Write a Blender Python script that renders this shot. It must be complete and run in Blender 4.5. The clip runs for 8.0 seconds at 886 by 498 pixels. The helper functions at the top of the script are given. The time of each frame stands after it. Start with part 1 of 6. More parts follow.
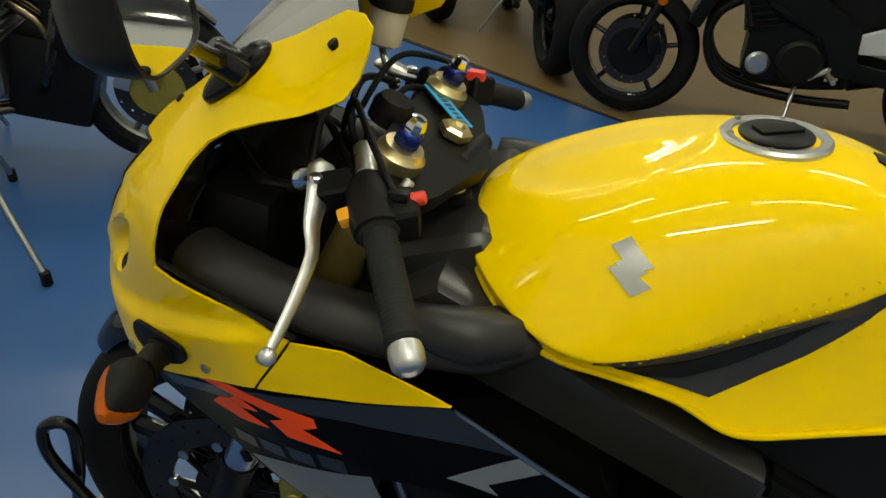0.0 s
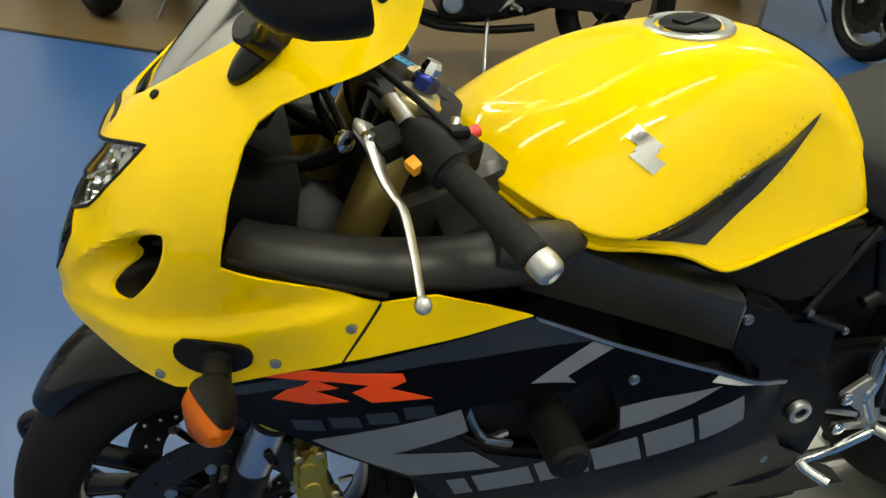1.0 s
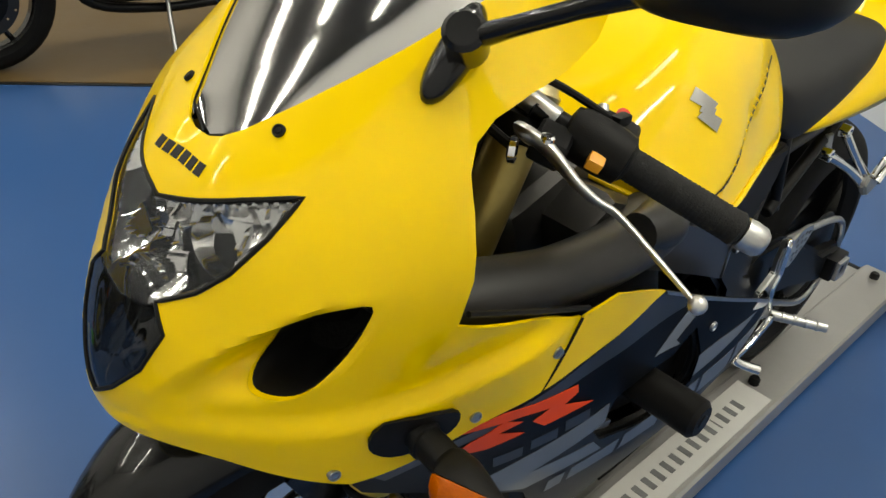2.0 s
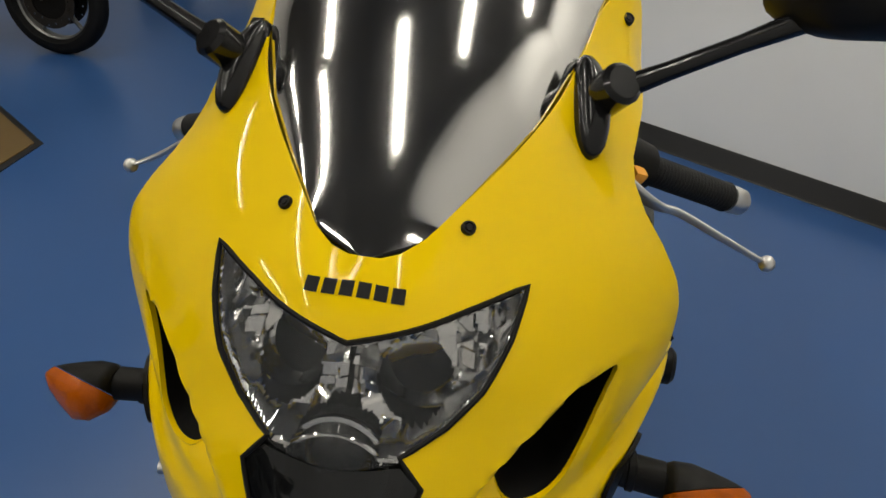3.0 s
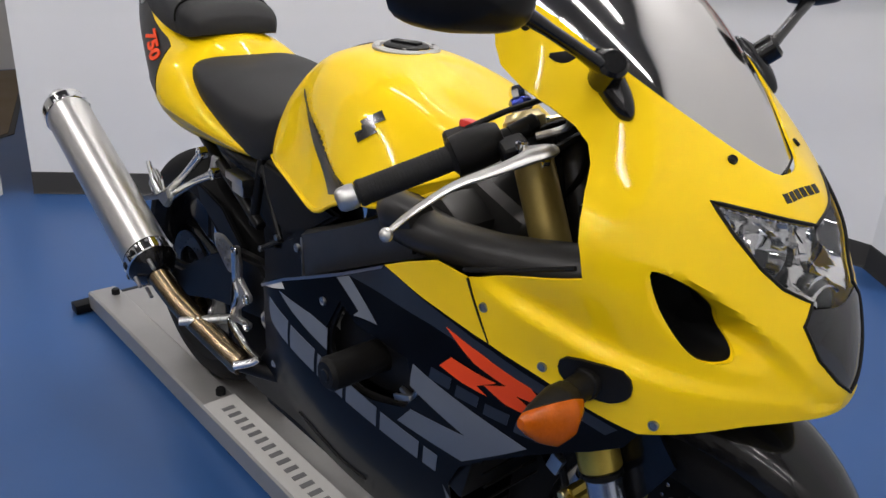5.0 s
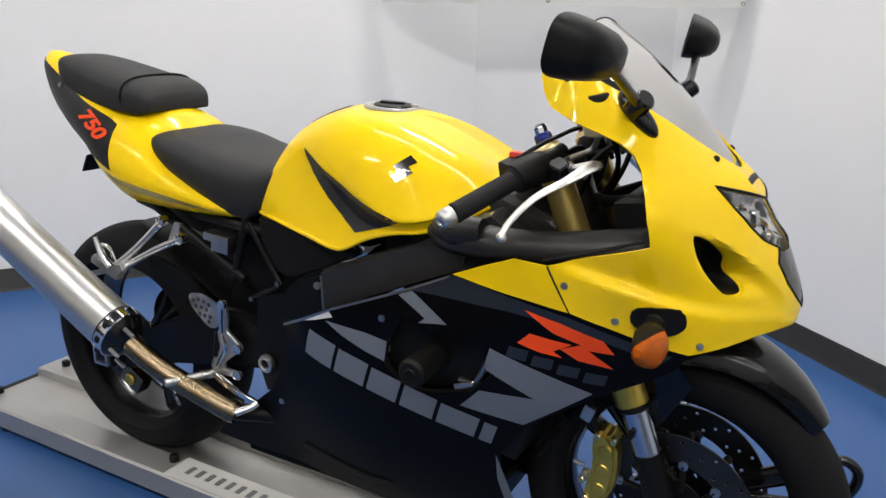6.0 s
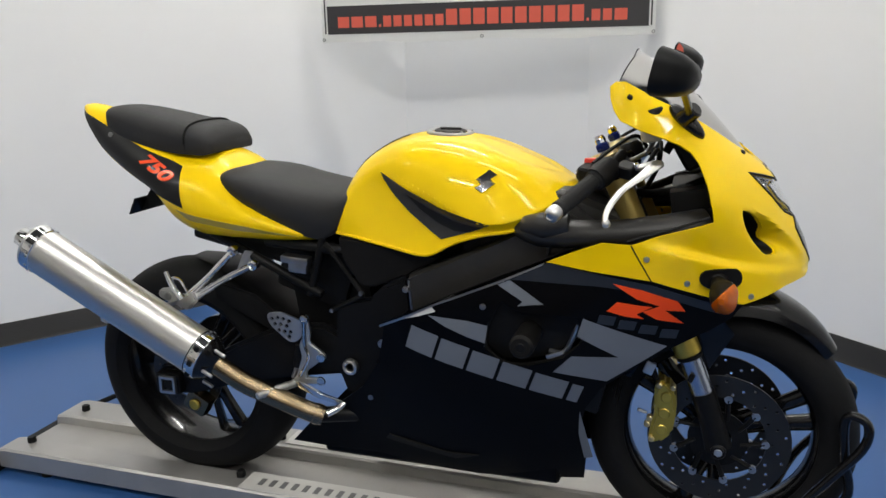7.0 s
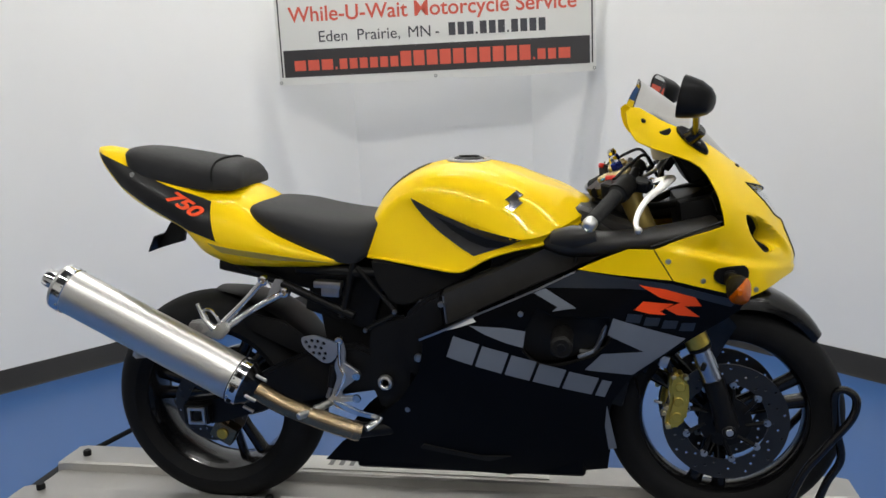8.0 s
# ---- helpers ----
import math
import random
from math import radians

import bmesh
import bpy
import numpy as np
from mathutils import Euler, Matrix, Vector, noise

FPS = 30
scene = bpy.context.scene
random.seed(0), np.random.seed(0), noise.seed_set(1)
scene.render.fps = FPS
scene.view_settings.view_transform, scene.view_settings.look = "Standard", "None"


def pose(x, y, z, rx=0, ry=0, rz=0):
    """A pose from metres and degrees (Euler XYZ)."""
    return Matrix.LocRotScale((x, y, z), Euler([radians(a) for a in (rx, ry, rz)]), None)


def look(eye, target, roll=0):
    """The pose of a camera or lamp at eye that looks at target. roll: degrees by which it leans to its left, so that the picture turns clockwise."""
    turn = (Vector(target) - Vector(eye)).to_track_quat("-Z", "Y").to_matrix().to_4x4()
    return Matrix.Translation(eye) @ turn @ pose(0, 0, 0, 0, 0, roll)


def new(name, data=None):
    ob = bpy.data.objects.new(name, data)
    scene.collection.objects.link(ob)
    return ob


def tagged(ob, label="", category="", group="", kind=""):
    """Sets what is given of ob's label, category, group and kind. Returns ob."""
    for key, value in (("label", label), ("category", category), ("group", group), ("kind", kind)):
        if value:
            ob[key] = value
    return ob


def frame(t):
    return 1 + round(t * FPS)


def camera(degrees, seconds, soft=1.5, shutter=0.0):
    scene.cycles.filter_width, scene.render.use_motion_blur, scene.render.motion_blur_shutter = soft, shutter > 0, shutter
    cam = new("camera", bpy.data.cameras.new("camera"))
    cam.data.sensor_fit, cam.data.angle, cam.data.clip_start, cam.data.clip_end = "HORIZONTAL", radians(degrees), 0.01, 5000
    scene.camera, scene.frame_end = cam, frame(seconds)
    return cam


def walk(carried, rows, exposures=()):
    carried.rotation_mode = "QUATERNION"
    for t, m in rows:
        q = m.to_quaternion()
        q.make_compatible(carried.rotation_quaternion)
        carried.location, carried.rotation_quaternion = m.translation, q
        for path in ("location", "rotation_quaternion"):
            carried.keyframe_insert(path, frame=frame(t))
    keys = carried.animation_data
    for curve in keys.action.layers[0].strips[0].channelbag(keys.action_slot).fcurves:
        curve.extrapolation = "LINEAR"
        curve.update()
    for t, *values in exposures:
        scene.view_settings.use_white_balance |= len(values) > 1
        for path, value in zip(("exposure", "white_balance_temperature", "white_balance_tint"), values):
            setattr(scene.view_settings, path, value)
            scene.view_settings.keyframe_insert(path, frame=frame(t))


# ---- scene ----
import functools

cam = camera(58.8, 8.0)
PATH = [
    (0, (0.941, 0.842, 1.285), (1.274, -0.843, 0.259), 4.2),
    (0.2, (1.016, 0.894, 1.288), (1.206, -0.811, 0.26), 3.7),
    (0.5, (1.14, 0.955, 1.29), (1.048, -0.74, 0.232), 1.1),
    (0.7, (1.201, 0.97, 1.269), (1.003, -0.734, 0.241), 1.3),
    (1, (1.321, 0.901, 1.252), (0.869, -0.746, 0.211), 2.2),
    (1.2, (1.406, 0.832, 1.24), (0.811, -0.752, 0.174), 1.7),
    (1.5, (1.52, 0.73, 1.236), (0.673, -0.748, 0.188), 4.4),
    (1.7, (1.611, 0.665, 1.224), (0.585, -0.695, 0.176), 6.0),
    (2.8, (1.913, 0.236, 1.213), (0.261, -0.263, 0.201), 2.9),
    (3, (1.929, 0.131, 1.216), (0.189, -0.13, 0.266), 4.2),
    (3.2, (1.942, 0.035, 1.211), (0.173, -0.033, 0.28), 7.1),
    (3.5, (1.973, -0.123, 1.186), (0.206, 0.09, 0.275), 6.6),
    (3.8, (2.003, -0.279, 1.189), (0.288, 0.198, 0.278), 4.1),
    (3.9, (1.995, -0.321, 1.19), (0.326, 0.378, 0.337), 6.4),
    (4, (1.99, -0.355, 1.189), (0.339, 0.384, 0.334), 6.6),
    (4.2, (1.974, -0.451, 1.173), (0.377, 0.398, 0.319), 6.3),
    (4.5, (1.901, -0.595, 1.16), (0.381, 0.37, 0.289), 2.8),
    (4.7, (1.86, -0.69, 1.167), (0.387, 0.383, 0.342), 2.4),
    (5.8, (1.689, -1.281, 1.167), (0.674, 0.334, 0.566), 2.7),
    (6, (1.623, -1.369, 1.156), (0.709, 0.319, 0.594), 1.5),
    (6.2, (1.547, -1.45, 1.168), (0.669, 0.242, 0.561), -0.4),
    (6.5, (1.461, -1.568, 1.169), (0.675, 0.191, 0.632), 1.4),
    (6.8, (1.377, -1.701, 1.169), (0.707, 0.119, 0.679), 0.0),
    (7, (1.33, -1.803, 1.165), (0.718, 0.038, 0.682), -1.3),
    (7.5, (1.223, -1.954, 1.16), (0.743, -0.051, 0.771), -1.1),
    (8, (1.074, -2.038, 1.156), (0.698, -0.113, 0.766), -2.7),
]
walk(cam, [(t, look(eye, target, roll)) for t, eye, target, roll in PATH],
     exposures=[(0, -0.57, 7000, -4), (0.2, -0.64, 7000, -4), (0.5, -0.42, 7000, -4), (0.8, -0.04, 7000, -4), (1.5, -0.08, 6900, 0),
                (3.0, -0.70, 6800, 7), (3.5, -0.86, 6600, 8), (4.5, -0.46, 6200, 15), (6.0, 0.0, 6250, 12), (6.5, 0.06, 6300, 11), (7.0, -0.13, 6300, 9), (8.0, -0.18, 6250, 9)])

# ---------------------------------------------------------------- light
FLOOR_Z = -0.05
CEIL_Z = 4.2
world = bpy.data.worlds.new("world")
scene.world = world
world.use_nodes = True
world.node_tree.nodes["Background"].inputs[0].default_value = (0.9, 0.92, 1.0, 1)
world.node_tree.nodes["Background"].inputs[1].default_value = 0.05


# ---------------------------------------------------------------- materials
def shader(name, color, rough=0.5, metal=0.0, coat=0.0, coat_rough=0.03, var=0.0, scale=8.0, bump=0.0, bump_scale=200.0,
           color2=None, rough_var=0.0, ior=1.5, spec=0.5, coat_ior=1.5):
    """A principled material with colour and roughness varied at two scales and a fine relief."""
    m = bpy.data.materials.new(name)
    m.use_nodes = True
    nt = m.node_tree
    p = nt.nodes["Principled BSDF"]
    p.inputs["Metallic"].default_value = metal
    p.inputs["Roughness"].default_value = rough
    p.inputs["IOR"].default_value = ior
    p.inputs["Specular IOR Level"].default_value = spec
    p.inputs["Coat IOR"].default_value = coat_ior
    p.inputs["Coat Weight"].default_value = coat
    p.inputs["Coat Roughness"].default_value = coat_rough
    p.inputs["Base Color"].default_value = (*color, 1)
    tc = nt.nodes.new("ShaderNodeTexCoord")
    if var or color2:
        n1 = nt.nodes.new("ShaderNodeTexNoise")
        n1.inputs["Scale"].default_value = scale
        n1.inputs["Detail"].default_value = 6
        nt.links.new(tc.outputs["Object"], n1.inputs["Vector"])
        n2 = nt.nodes.new("ShaderNodeTexNoise")
        n2.inputs["Scale"].default_value = scale * 9
        n2.inputs["Detail"].default_value = 3
        nt.links.new(tc.outputs["Object"], n2.inputs["Vector"])
        add = nt.nodes.new("ShaderNodeMath")
        add.operation = "MULTIPLY_ADD"
        add.inputs[1].default_value = 0.35
        nt.links.new(n2.outputs["Fac"], add.inputs[0])
        nt.links.new(n1.outputs["Fac"], add.inputs[2])
        ramp = nt.nodes.new("ShaderNodeMapRange")
        ramp.inputs["From Min"].default_value = 0.25
        ramp.inputs["From Max"].default_value = 1.1
        nt.links.new(add.outputs[0], ramp.inputs["Value"])
        mix = nt.nodes.new("ShaderNodeMix")
        mix.data_type = "RGBA"
        c2 = color2 or tuple(min(1, c * (1 + var)) for c in color)
        c1 = color if color2 else tuple(c * (1 - var) for c in color)
        mix.inputs["A"].default_value = (*c1, 1)
        mix.inputs["B"].default_value = (*c2, 1)
        nt.links.new(ramp.outputs[0], mix.inputs["Factor"])
        nt.links.new(mix.outputs["Result"], p.inputs["Base Color"])
        if rough_var:
            rr = nt.nodes.new("ShaderNodeMapRange")
            rr.inputs["From Min"].default_value = 0.25
            rr.inputs["From Max"].default_value = 1.1
            rr.inputs["To Min"].default_value = max(0.02, rough - rough_var)
            rr.inputs["To Max"].default_value = rough + rough_var
            nt.links.new(add.outputs[0], rr.inputs["Value"])
            nt.links.new(rr.outputs[0], p.inputs["Roughness"])
    if bump:
        nb = nt.nodes.new("ShaderNodeTexNoise")
        nb.inputs["Scale"].default_value = bump_scale
        nb.inputs["Detail"].default_value = 4
        nt.links.new(tc.outputs["Object"], nb.inputs["Vector"])
        b = nt.nodes.new("ShaderNodeBump")
        b.inputs["Strength"].default_value = bump
        b.inputs["Distance"].default_value = 0.002
        nt.links.new(nb.outputs["Fac"], b.inputs["Height"])
        nt.links.new(b.outputs["Normal"], p.inputs["Normal"])
    return m


def brushed(name, color, rough=0.3, stretch=(1, 1, 120), strength=0.15):
    """Metal with fine drawn lines across one axis."""
    m = shader(name, color, rough, 1.0)
    nt = m.node_tree
    p = nt.nodes["Principled BSDF"]
    tc = nt.nodes.new("ShaderNodeTexCoord")
    mp = nt.nodes.new("ShaderNodeMapping")
    mp.inputs["Scale"].default_value = stretch
    n = nt.nodes.new("ShaderNodeTexNoise")
    n.inputs["Scale"].default_value = 6
    n.inputs["Detail"].default_value = 5
    nt.links.new(tc.outputs["Object"], mp.inputs["Vector"])
    nt.links.new(mp.outputs["Vector"], n.inputs["Vector"])
    r = nt.nodes.new("ShaderNodeMapRange")
    r.inputs["To Min"].default_value = max(0.03, rough - strength)
    r.inputs["To Max"].default_value = rough + strength
    nt.links.new(n.outputs["Fac"], r.inputs["Value"])
    nt.links.new(r.outputs[0], p.inputs["Roughness"])
    return m


def glass(name, color, rough=0.02, ior=1.45):
    m = shader(name, color, rough, ior=ior)
    m.node_tree.nodes["Principled BSDF"].inputs["Transmission Weight"].default_value = 1.0
    return m


def film(name, color, alpha, rough=0.03):
    """A thin clear sheet: see-through with a gloss of its own."""
    m = shader(name, color, rough, ior=1.5)
    nt = m.node_tree
    p = nt.nodes["Principled BSDF"]
    p.inputs["Alpha"].default_value = alpha
    p.inputs["Coat Weight"].default_value = 1.0
    return m


def glow(name, color, strength):
    m = bpy.data.materials.new(name)
    m.use_nodes = True
    p = m.node_tree.nodes["Principled BSDF"]
    p.inputs["Emission Color"].default_value = (*color, 1)
    p.inputs["Emission Strength"].default_value = strength
    return m


YELLOW = shader("yellow_paint", (0.885, 0.600, 0.0), 0.4, coat=0.55, coat_rough=0.015, var=0.03, scale=3, spec=0.08, coat_ior=1.43)
NAVY = shader("navy_black_paint", (0.0017, 0.0018, 0.0024), 0.4, spec=0.06, coat_ior=1.33, coat=0.11, coat_rough=0.05, var=0.15, scale=5)
GREY_DECAL = shader("grey_decal", (0.145, 0.160, 0.185), 0.38, coat=0.4, var=0.06, scale=12, spec=0.2, coat_ior=1.36)
SLATE_DECAL = shader("slate_decal", (0.016, 0.020, 0.029), 0.35, coat=0.5, var=0.1, scale=12, spec=0.22, coat_ior=1.36)
RED_DECAL = shader("red_decal", (0.86, 0.075, 0.012), 0.45, coat=0.08, var=0.05, scale=12, spec=0.15, coat_ior=1.36)
SILVER_DECAL = shader("silver_badge", (0.42, 0.41, 0.39), 0.14, metal=1.0, coat=0.2, var=0.08, scale=20)
BLACK_DECAL = shader("black_decal", (0.006, 0.006, 0.0065), 0.4, coat=0.1, var=0.1, scale=15, spec=0.22, coat_ior=1.36)
CARBON = shader("dotted_pad", (0.03, 0.03, 0.032), 0.42, coat=0.3, var=0.25, scale=60, spec=0.22, coat_ior=1.36)
PLASTIC = shader("black_plastic", (0.0062, 0.0058, 0.0054), 0.5, var=0.2, scale=25, bump=0.15, bump_scale=900, spec=0.17, coat_ior=1.36)
DUCT = shader("duct_plastic", (0.015, 0.014, 0.013), 0.42, var=0.2, scale=18, bump=0.1, bump_scale=700, spec=0.42)
SATIN = shader("satin_black", (0.0052, 0.0052, 0.0055), 0.4, var=0.25, scale=10, bump=0.05, bump_scale=300, spec=0.17, coat_ior=1.36)
FRAME = shader("dark_frame", (0.062, 0.060, 0.057), 0.34, metal=0.7, coat=0.1, var=0.2, scale=9, bump=0.04, bump_scale=500, spec=0.55, coat_ior=1.36)
GLOSS_BLACK = shader("gloss_black", (0.004, 0.004, 0.0045), 0.25, spec=0.2, coat_ior=1.4, coat=0.5, var=0.1, scale=6)
RUBBER = shader("tyre_rubber", (0.0068, 0.0068, 0.0072), 0.72, var=0.3, scale=14, bump=0.25, bump_scale=350, spec=0.15, coat_ior=1.36)
GRIP = shader("grip_rubber", (0.013, 0.013, 0.013), 0.65, var=0.2, scale=40, bump=0.5, bump_scale=600, spec=0.22, coat_ior=1.36)
VINYL = shader("seat_vinyl", (0.020, 0.020, 0.0205), 0.58, var=0.15, scale=18, bump=0.3, bump_scale=1400, spec=0.3, coat_ior=1.36)
ALU = brushed("brushed_aluminium", (0.66, 0.65, 0.63), 0.37, (90, 90, 90), 0.06)
CAST = shader("cast_alloy", (0.55, 0.55, 0.54), 0.38, metal=1.0, var=0.1, scale=30, bump=0.1, bump_scale=500)
CHROME = shader("chrome", (0.78, 0.78, 0.77), 0.1, metal=1.0, var=0.05, scale=30)
DIM_CHROME = shader("moulded_chrome", (0.55, 0.545, 0.54), 0.09, metal=1.0, var=0.08, scale=40)
STEEL = shader("bare_steel", (0.42, 0.42, 0.42), 0.3, metal=1.0, var=0.15, scale=40)
DISC = brushed("disc_steel", (0.060, 0.058, 0.056), 0.42, (60, 60, 60))
PIPE = shader("heat_tinted_pipe", (0.17, 0.115, 0.055), 0.26, metal=1.0, color2=(0.34, 0.27, 0.18), scale=14)
GOLD = shader("gold_anodised", (0.52, 0.39, 0.075), 0.38, metal=0.85, var=0.15, scale=30)
FORK_GOLD = shader("fork_gold", (0.40, 0.30, 0.09), 0.34, metal=0.65, var=0.15, scale=20)
PALE_GOLD = shader("pale_gold", (0.62, 0.52, 0.28), 0.3, metal=0.9, var=0.1, scale=40)
BLUE_AN = shader("blue_anodised", (0.02, 0.035, 0.22), 0.25, metal=0.7, var=0.1, scale=40)
CYAN = shader("blue_tag", (0.03, 0.36, 0.70), 0.5, var=0.08, scale=60)
RED_PL = shader("red_switch", (0.75, 0.05, 0.03), 0.4, var=0.05, scale=60)
ORANGE_PL = shader("amber_switch", (0.9, 0.38, 0.02), 0.4, var=0.05, scale=60)
AMBER = shader("amber_lens", (0.40, 0.082, 0.0), 0.25, spec=0.12, coat=0.25, coat_rough=0.06, var=0.3, scale=38, bump=0.5, bump_scale=110)
RESERVOIR = shader("milky_reservoir", (0.52, 0.46, 0.33), 0.35, var=0.1, scale=30)
LENS = film("clear_lens", (0.25, 0.26, 0.27), 0.06)
SMOKE = film("smoked_lens", (0.006, 0.0065, 0.007), 0.80)
SMOKE.node_tree.nodes["Principled BSDF"].inputs["Coat Weight"].default_value = 0.3
SCREEN = shader("mirror_coated_screen", (0.54, 0.53, 0.515), 0.085, metal=1.0, var=0.02, scale=6)
MIRROR = shader("mirror", (0.85, 0.85, 0.85), 0.02, metal=1.0)
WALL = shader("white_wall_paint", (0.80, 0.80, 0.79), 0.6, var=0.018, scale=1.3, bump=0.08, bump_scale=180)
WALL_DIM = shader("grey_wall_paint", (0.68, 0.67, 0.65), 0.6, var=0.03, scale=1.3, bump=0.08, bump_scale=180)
COVE = shader("black_cove_base", (0.010, 0.010, 0.011), 0.45, var=0.3, scale=7)
CEILING = shader("dark_ceiling", (0.07, 0.07, 0.072), 0.8, var=0.05, scale=6, bump=0.3, bump_scale=150)
BLUE_FLOOR = shader("blue_epoxy_floor", (0.023, 0.078, 0.230), 0.31, color2=(0.033, 0.095, 0.258), scale=1.1, rough_var=0.05, bump=0.03, bump_scale=30)
BROWN_FLOOR = shader("brown_floor", (0.105, 0.066, 0.022), 0.45, color2=(0.15, 0.095, 0.034), scale=3, rough_var=0.1, bump=0.05, bump_scale=90)
RAMP_METAL = shader("stand_metal", (0.40, 0.39, 0.37), 0.45, metal=0.75, color2=(0.50, 0.49, 0.47), scale=11, rough_var=0.1, bump=0.08, bump_scale=300)
PLATE_WHITE = shader("plate_film", (0.62, 0.61, 0.58), 0.45, var=0.05, scale=20)
BANNER_WHITE = shader("banner_vinyl", (0.80, 0.80, 0.78), 0.5, var=0.02, scale=6)
# thin vinyl lets part of the light through
_nt = BANNER_WHITE.node_tree
_tl, _mx = _nt.nodes.new("ShaderNodeBsdfTranslucent"), _nt.nodes.new("ShaderNodeMixShader")
_tl.inputs["Color"].default_value = (0.88, 0.88, 0.86, 1)
_mx.inputs["Fac"].default_value = 0.55
_nt.links.new(_nt.nodes["Principled BSDF"].outputs["BSDF"], _mx.inputs[1])
_nt.links.new(_tl.outputs["BSDF"], _mx.inputs[2])
_nt.links.new(_mx.outputs["Shader"], _nt.nodes["Material Output"].inputs["Surface"])
BANNER_BLACK = shader("banner_print_black", (0.03, 0.028, 0.03), 0.45, var=0.1, scale=8)
BANNER_RED = shader("banner_print_red", (0.62, 0.10, 0.06), 0.5, var=0.05, scale=20)
BANNER_DARK = shader("banner_print_dark", (0.05, 0.05, 0.06), 0.5, var=0.05, scale=20)
PRINT_GREY = shader("grey_print", (0.17, 0.17, 0.17), 0.5, var=0.1, scale=40)
YELLOW_HOSE = shader("yellow_fitting", (0.75, 0.5, 0.03), 0.4, var=0.05, scale=40)
TUBE = glow("fluorescent_tube", (1.0, 0.97, 0.92), 14.0)
FIX_WHITE = shader("fixture_enamel", (0.75, 0.75, 0.74), 0.35, var=0.02, scale=9)


# ---------------------------------------------------------------- mesh tools
def part(name, bm, material, parent=None, label="", sharp=38):
    """Links a bmesh as one mesh object under a thing or a part."""
    me = bpy.data.meshes.new(name)
    bmesh.ops.recalc_face_normals(bm, faces=bm.faces[:])
    bm.to_mesh(me)
    bm.free()
    for f in me.polygons:
        f.use_smooth = True
    me.set_sharp_from_angle(angle=radians(sharp))
    me.materials.append(material)
    ob = new(name, me)
    if parent is not None:
        ob.parent = parent
    if label:
        ob["label"] = label
    return ob


def thing(name, label, category, group="", kind="", at=None):
    e = new(name)
    e.empty_display_size = 0.1
    if at is not None:
        e.matrix_basis = at
    return tagged(e, label, category, group, kind)


def box(size, m=None, bevel=0.004, segs=2):
    bm = bmesh.new()
    bmesh.ops.create_cube(bm, size=1.0)
    bmesh.ops.scale(bm, vec=size, verts=bm.verts[:])
    if bevel:
        bmesh.ops.bevel(bm, geom=bm.edges[:], offset=min(bevel, min(size) * 0.45), segments=segs, affect="EDGES", profile=0.7)
    if m is not None:
        bm.transform(m)
    return bm


def merge(*bms):
    out = bms[0]
    for b in bms[1:]:
        me = bpy.data.meshes.new("tmp")
        b.to_mesh(me)
        b.free()
        out.from_mesh(me)
        bpy.data.meshes.remove(me)
    return out


def spline(points, steps=6, closed=False):
    """Catmull-Rom through the points."""
    P = [Vector(p) for p in points]
    n = len(P)
    if n < 3:
        return [P[0].lerp(P[-1], i / steps) for i in range(steps + 1)]
    out = []
    for i in range(n if closed else n - 1):
        p0 = P[(i - 1) % n] if closed or i > 0 else P[0]
        p1, p2 = P[i], P[(i + 1) % n]
        p3 = P[(i + 2) % n] if closed or i + 2 < n else P[-1]
        for k in range(steps):
            t = k / steps
            out.append(0.5 * ((2 * p1) + (p2 - p0) * t + (2 * p0 - 5 * p1 + 4 * p2 - p3) * t * t + (3 * p1 - p0 - 3 * p2 + p3) * t ** 3))
    if not closed:
        out.append(P[-1])
    return out


def rings(loops, closed=False, caps=True):
    """Faces between successive loops of equal length."""
    bm = bmesh.new()
    L = [[bm.verts.new(v) for v in loop] for loop in loops]
    n = len(L[0])
    for i in range(len(L) if closed else len(L) - 1):
        a, b = L[i], L[(i + 1) % len(L)]
        for k in range(n):
            bm.faces.new((a[k], a[(k + 1) % n], b[(k + 1) % n], b[k]))
    if caps and not closed:
        bm.faces.new(L[0])
        bm.faces.new(L[-1][::-1])
    return bm


def tube(points, r, n=10, steps=5, closed=False, smooth=True, flat=1.0):
    """A round bar along a curve; r is one radius or one for each point; flat squashes it."""
    P = spline(points, steps, closed) if smooth else [Vector(p) for p in points]
    if isinstance(r, (int, float)):
        R = [r] * len(P)
    else:
        R = [r[min(int(i / (len(P) - 1) * (len(r) - 1)), len(r) - 2)] * (1 - (i / (len(P) - 1) * (len(r) - 1)) % 1 if i < len(P) - 1 else 0)
             + r[min(int(i / (len(P) - 1) * (len(r) - 1)) + 1, len(r) - 1)] * ((i / (len(P) - 1) * (len(r) - 1)) % 1 if i < len(P) - 1 else 1)
             for i in range(len(P))]
    loops, side = [], None
    for i, p in enumerate(P):
        a = P[(i - 1) % len(P)] if closed or i > 0 else p
        b = P[(i + 1) % len(P)] if closed or i < len(P) - 1 else p
        d = (b - a).normalized()
        if side is None:
            side = d.orthogonal().normalized()
            if abs(d.z) < 0.95:
                side = d.cross(Vector((0, 0, 1))).normalized()
        side = (side - d * side.dot(d)).normalized()
        up = d.cross(side)
        loops.append([p + R[i] * (math.cos(2 * math.pi * k / n) * side + flat * math.sin(2 * math.pi * k / n) * up) for k in range(n)])
    return rings(loops, closed)


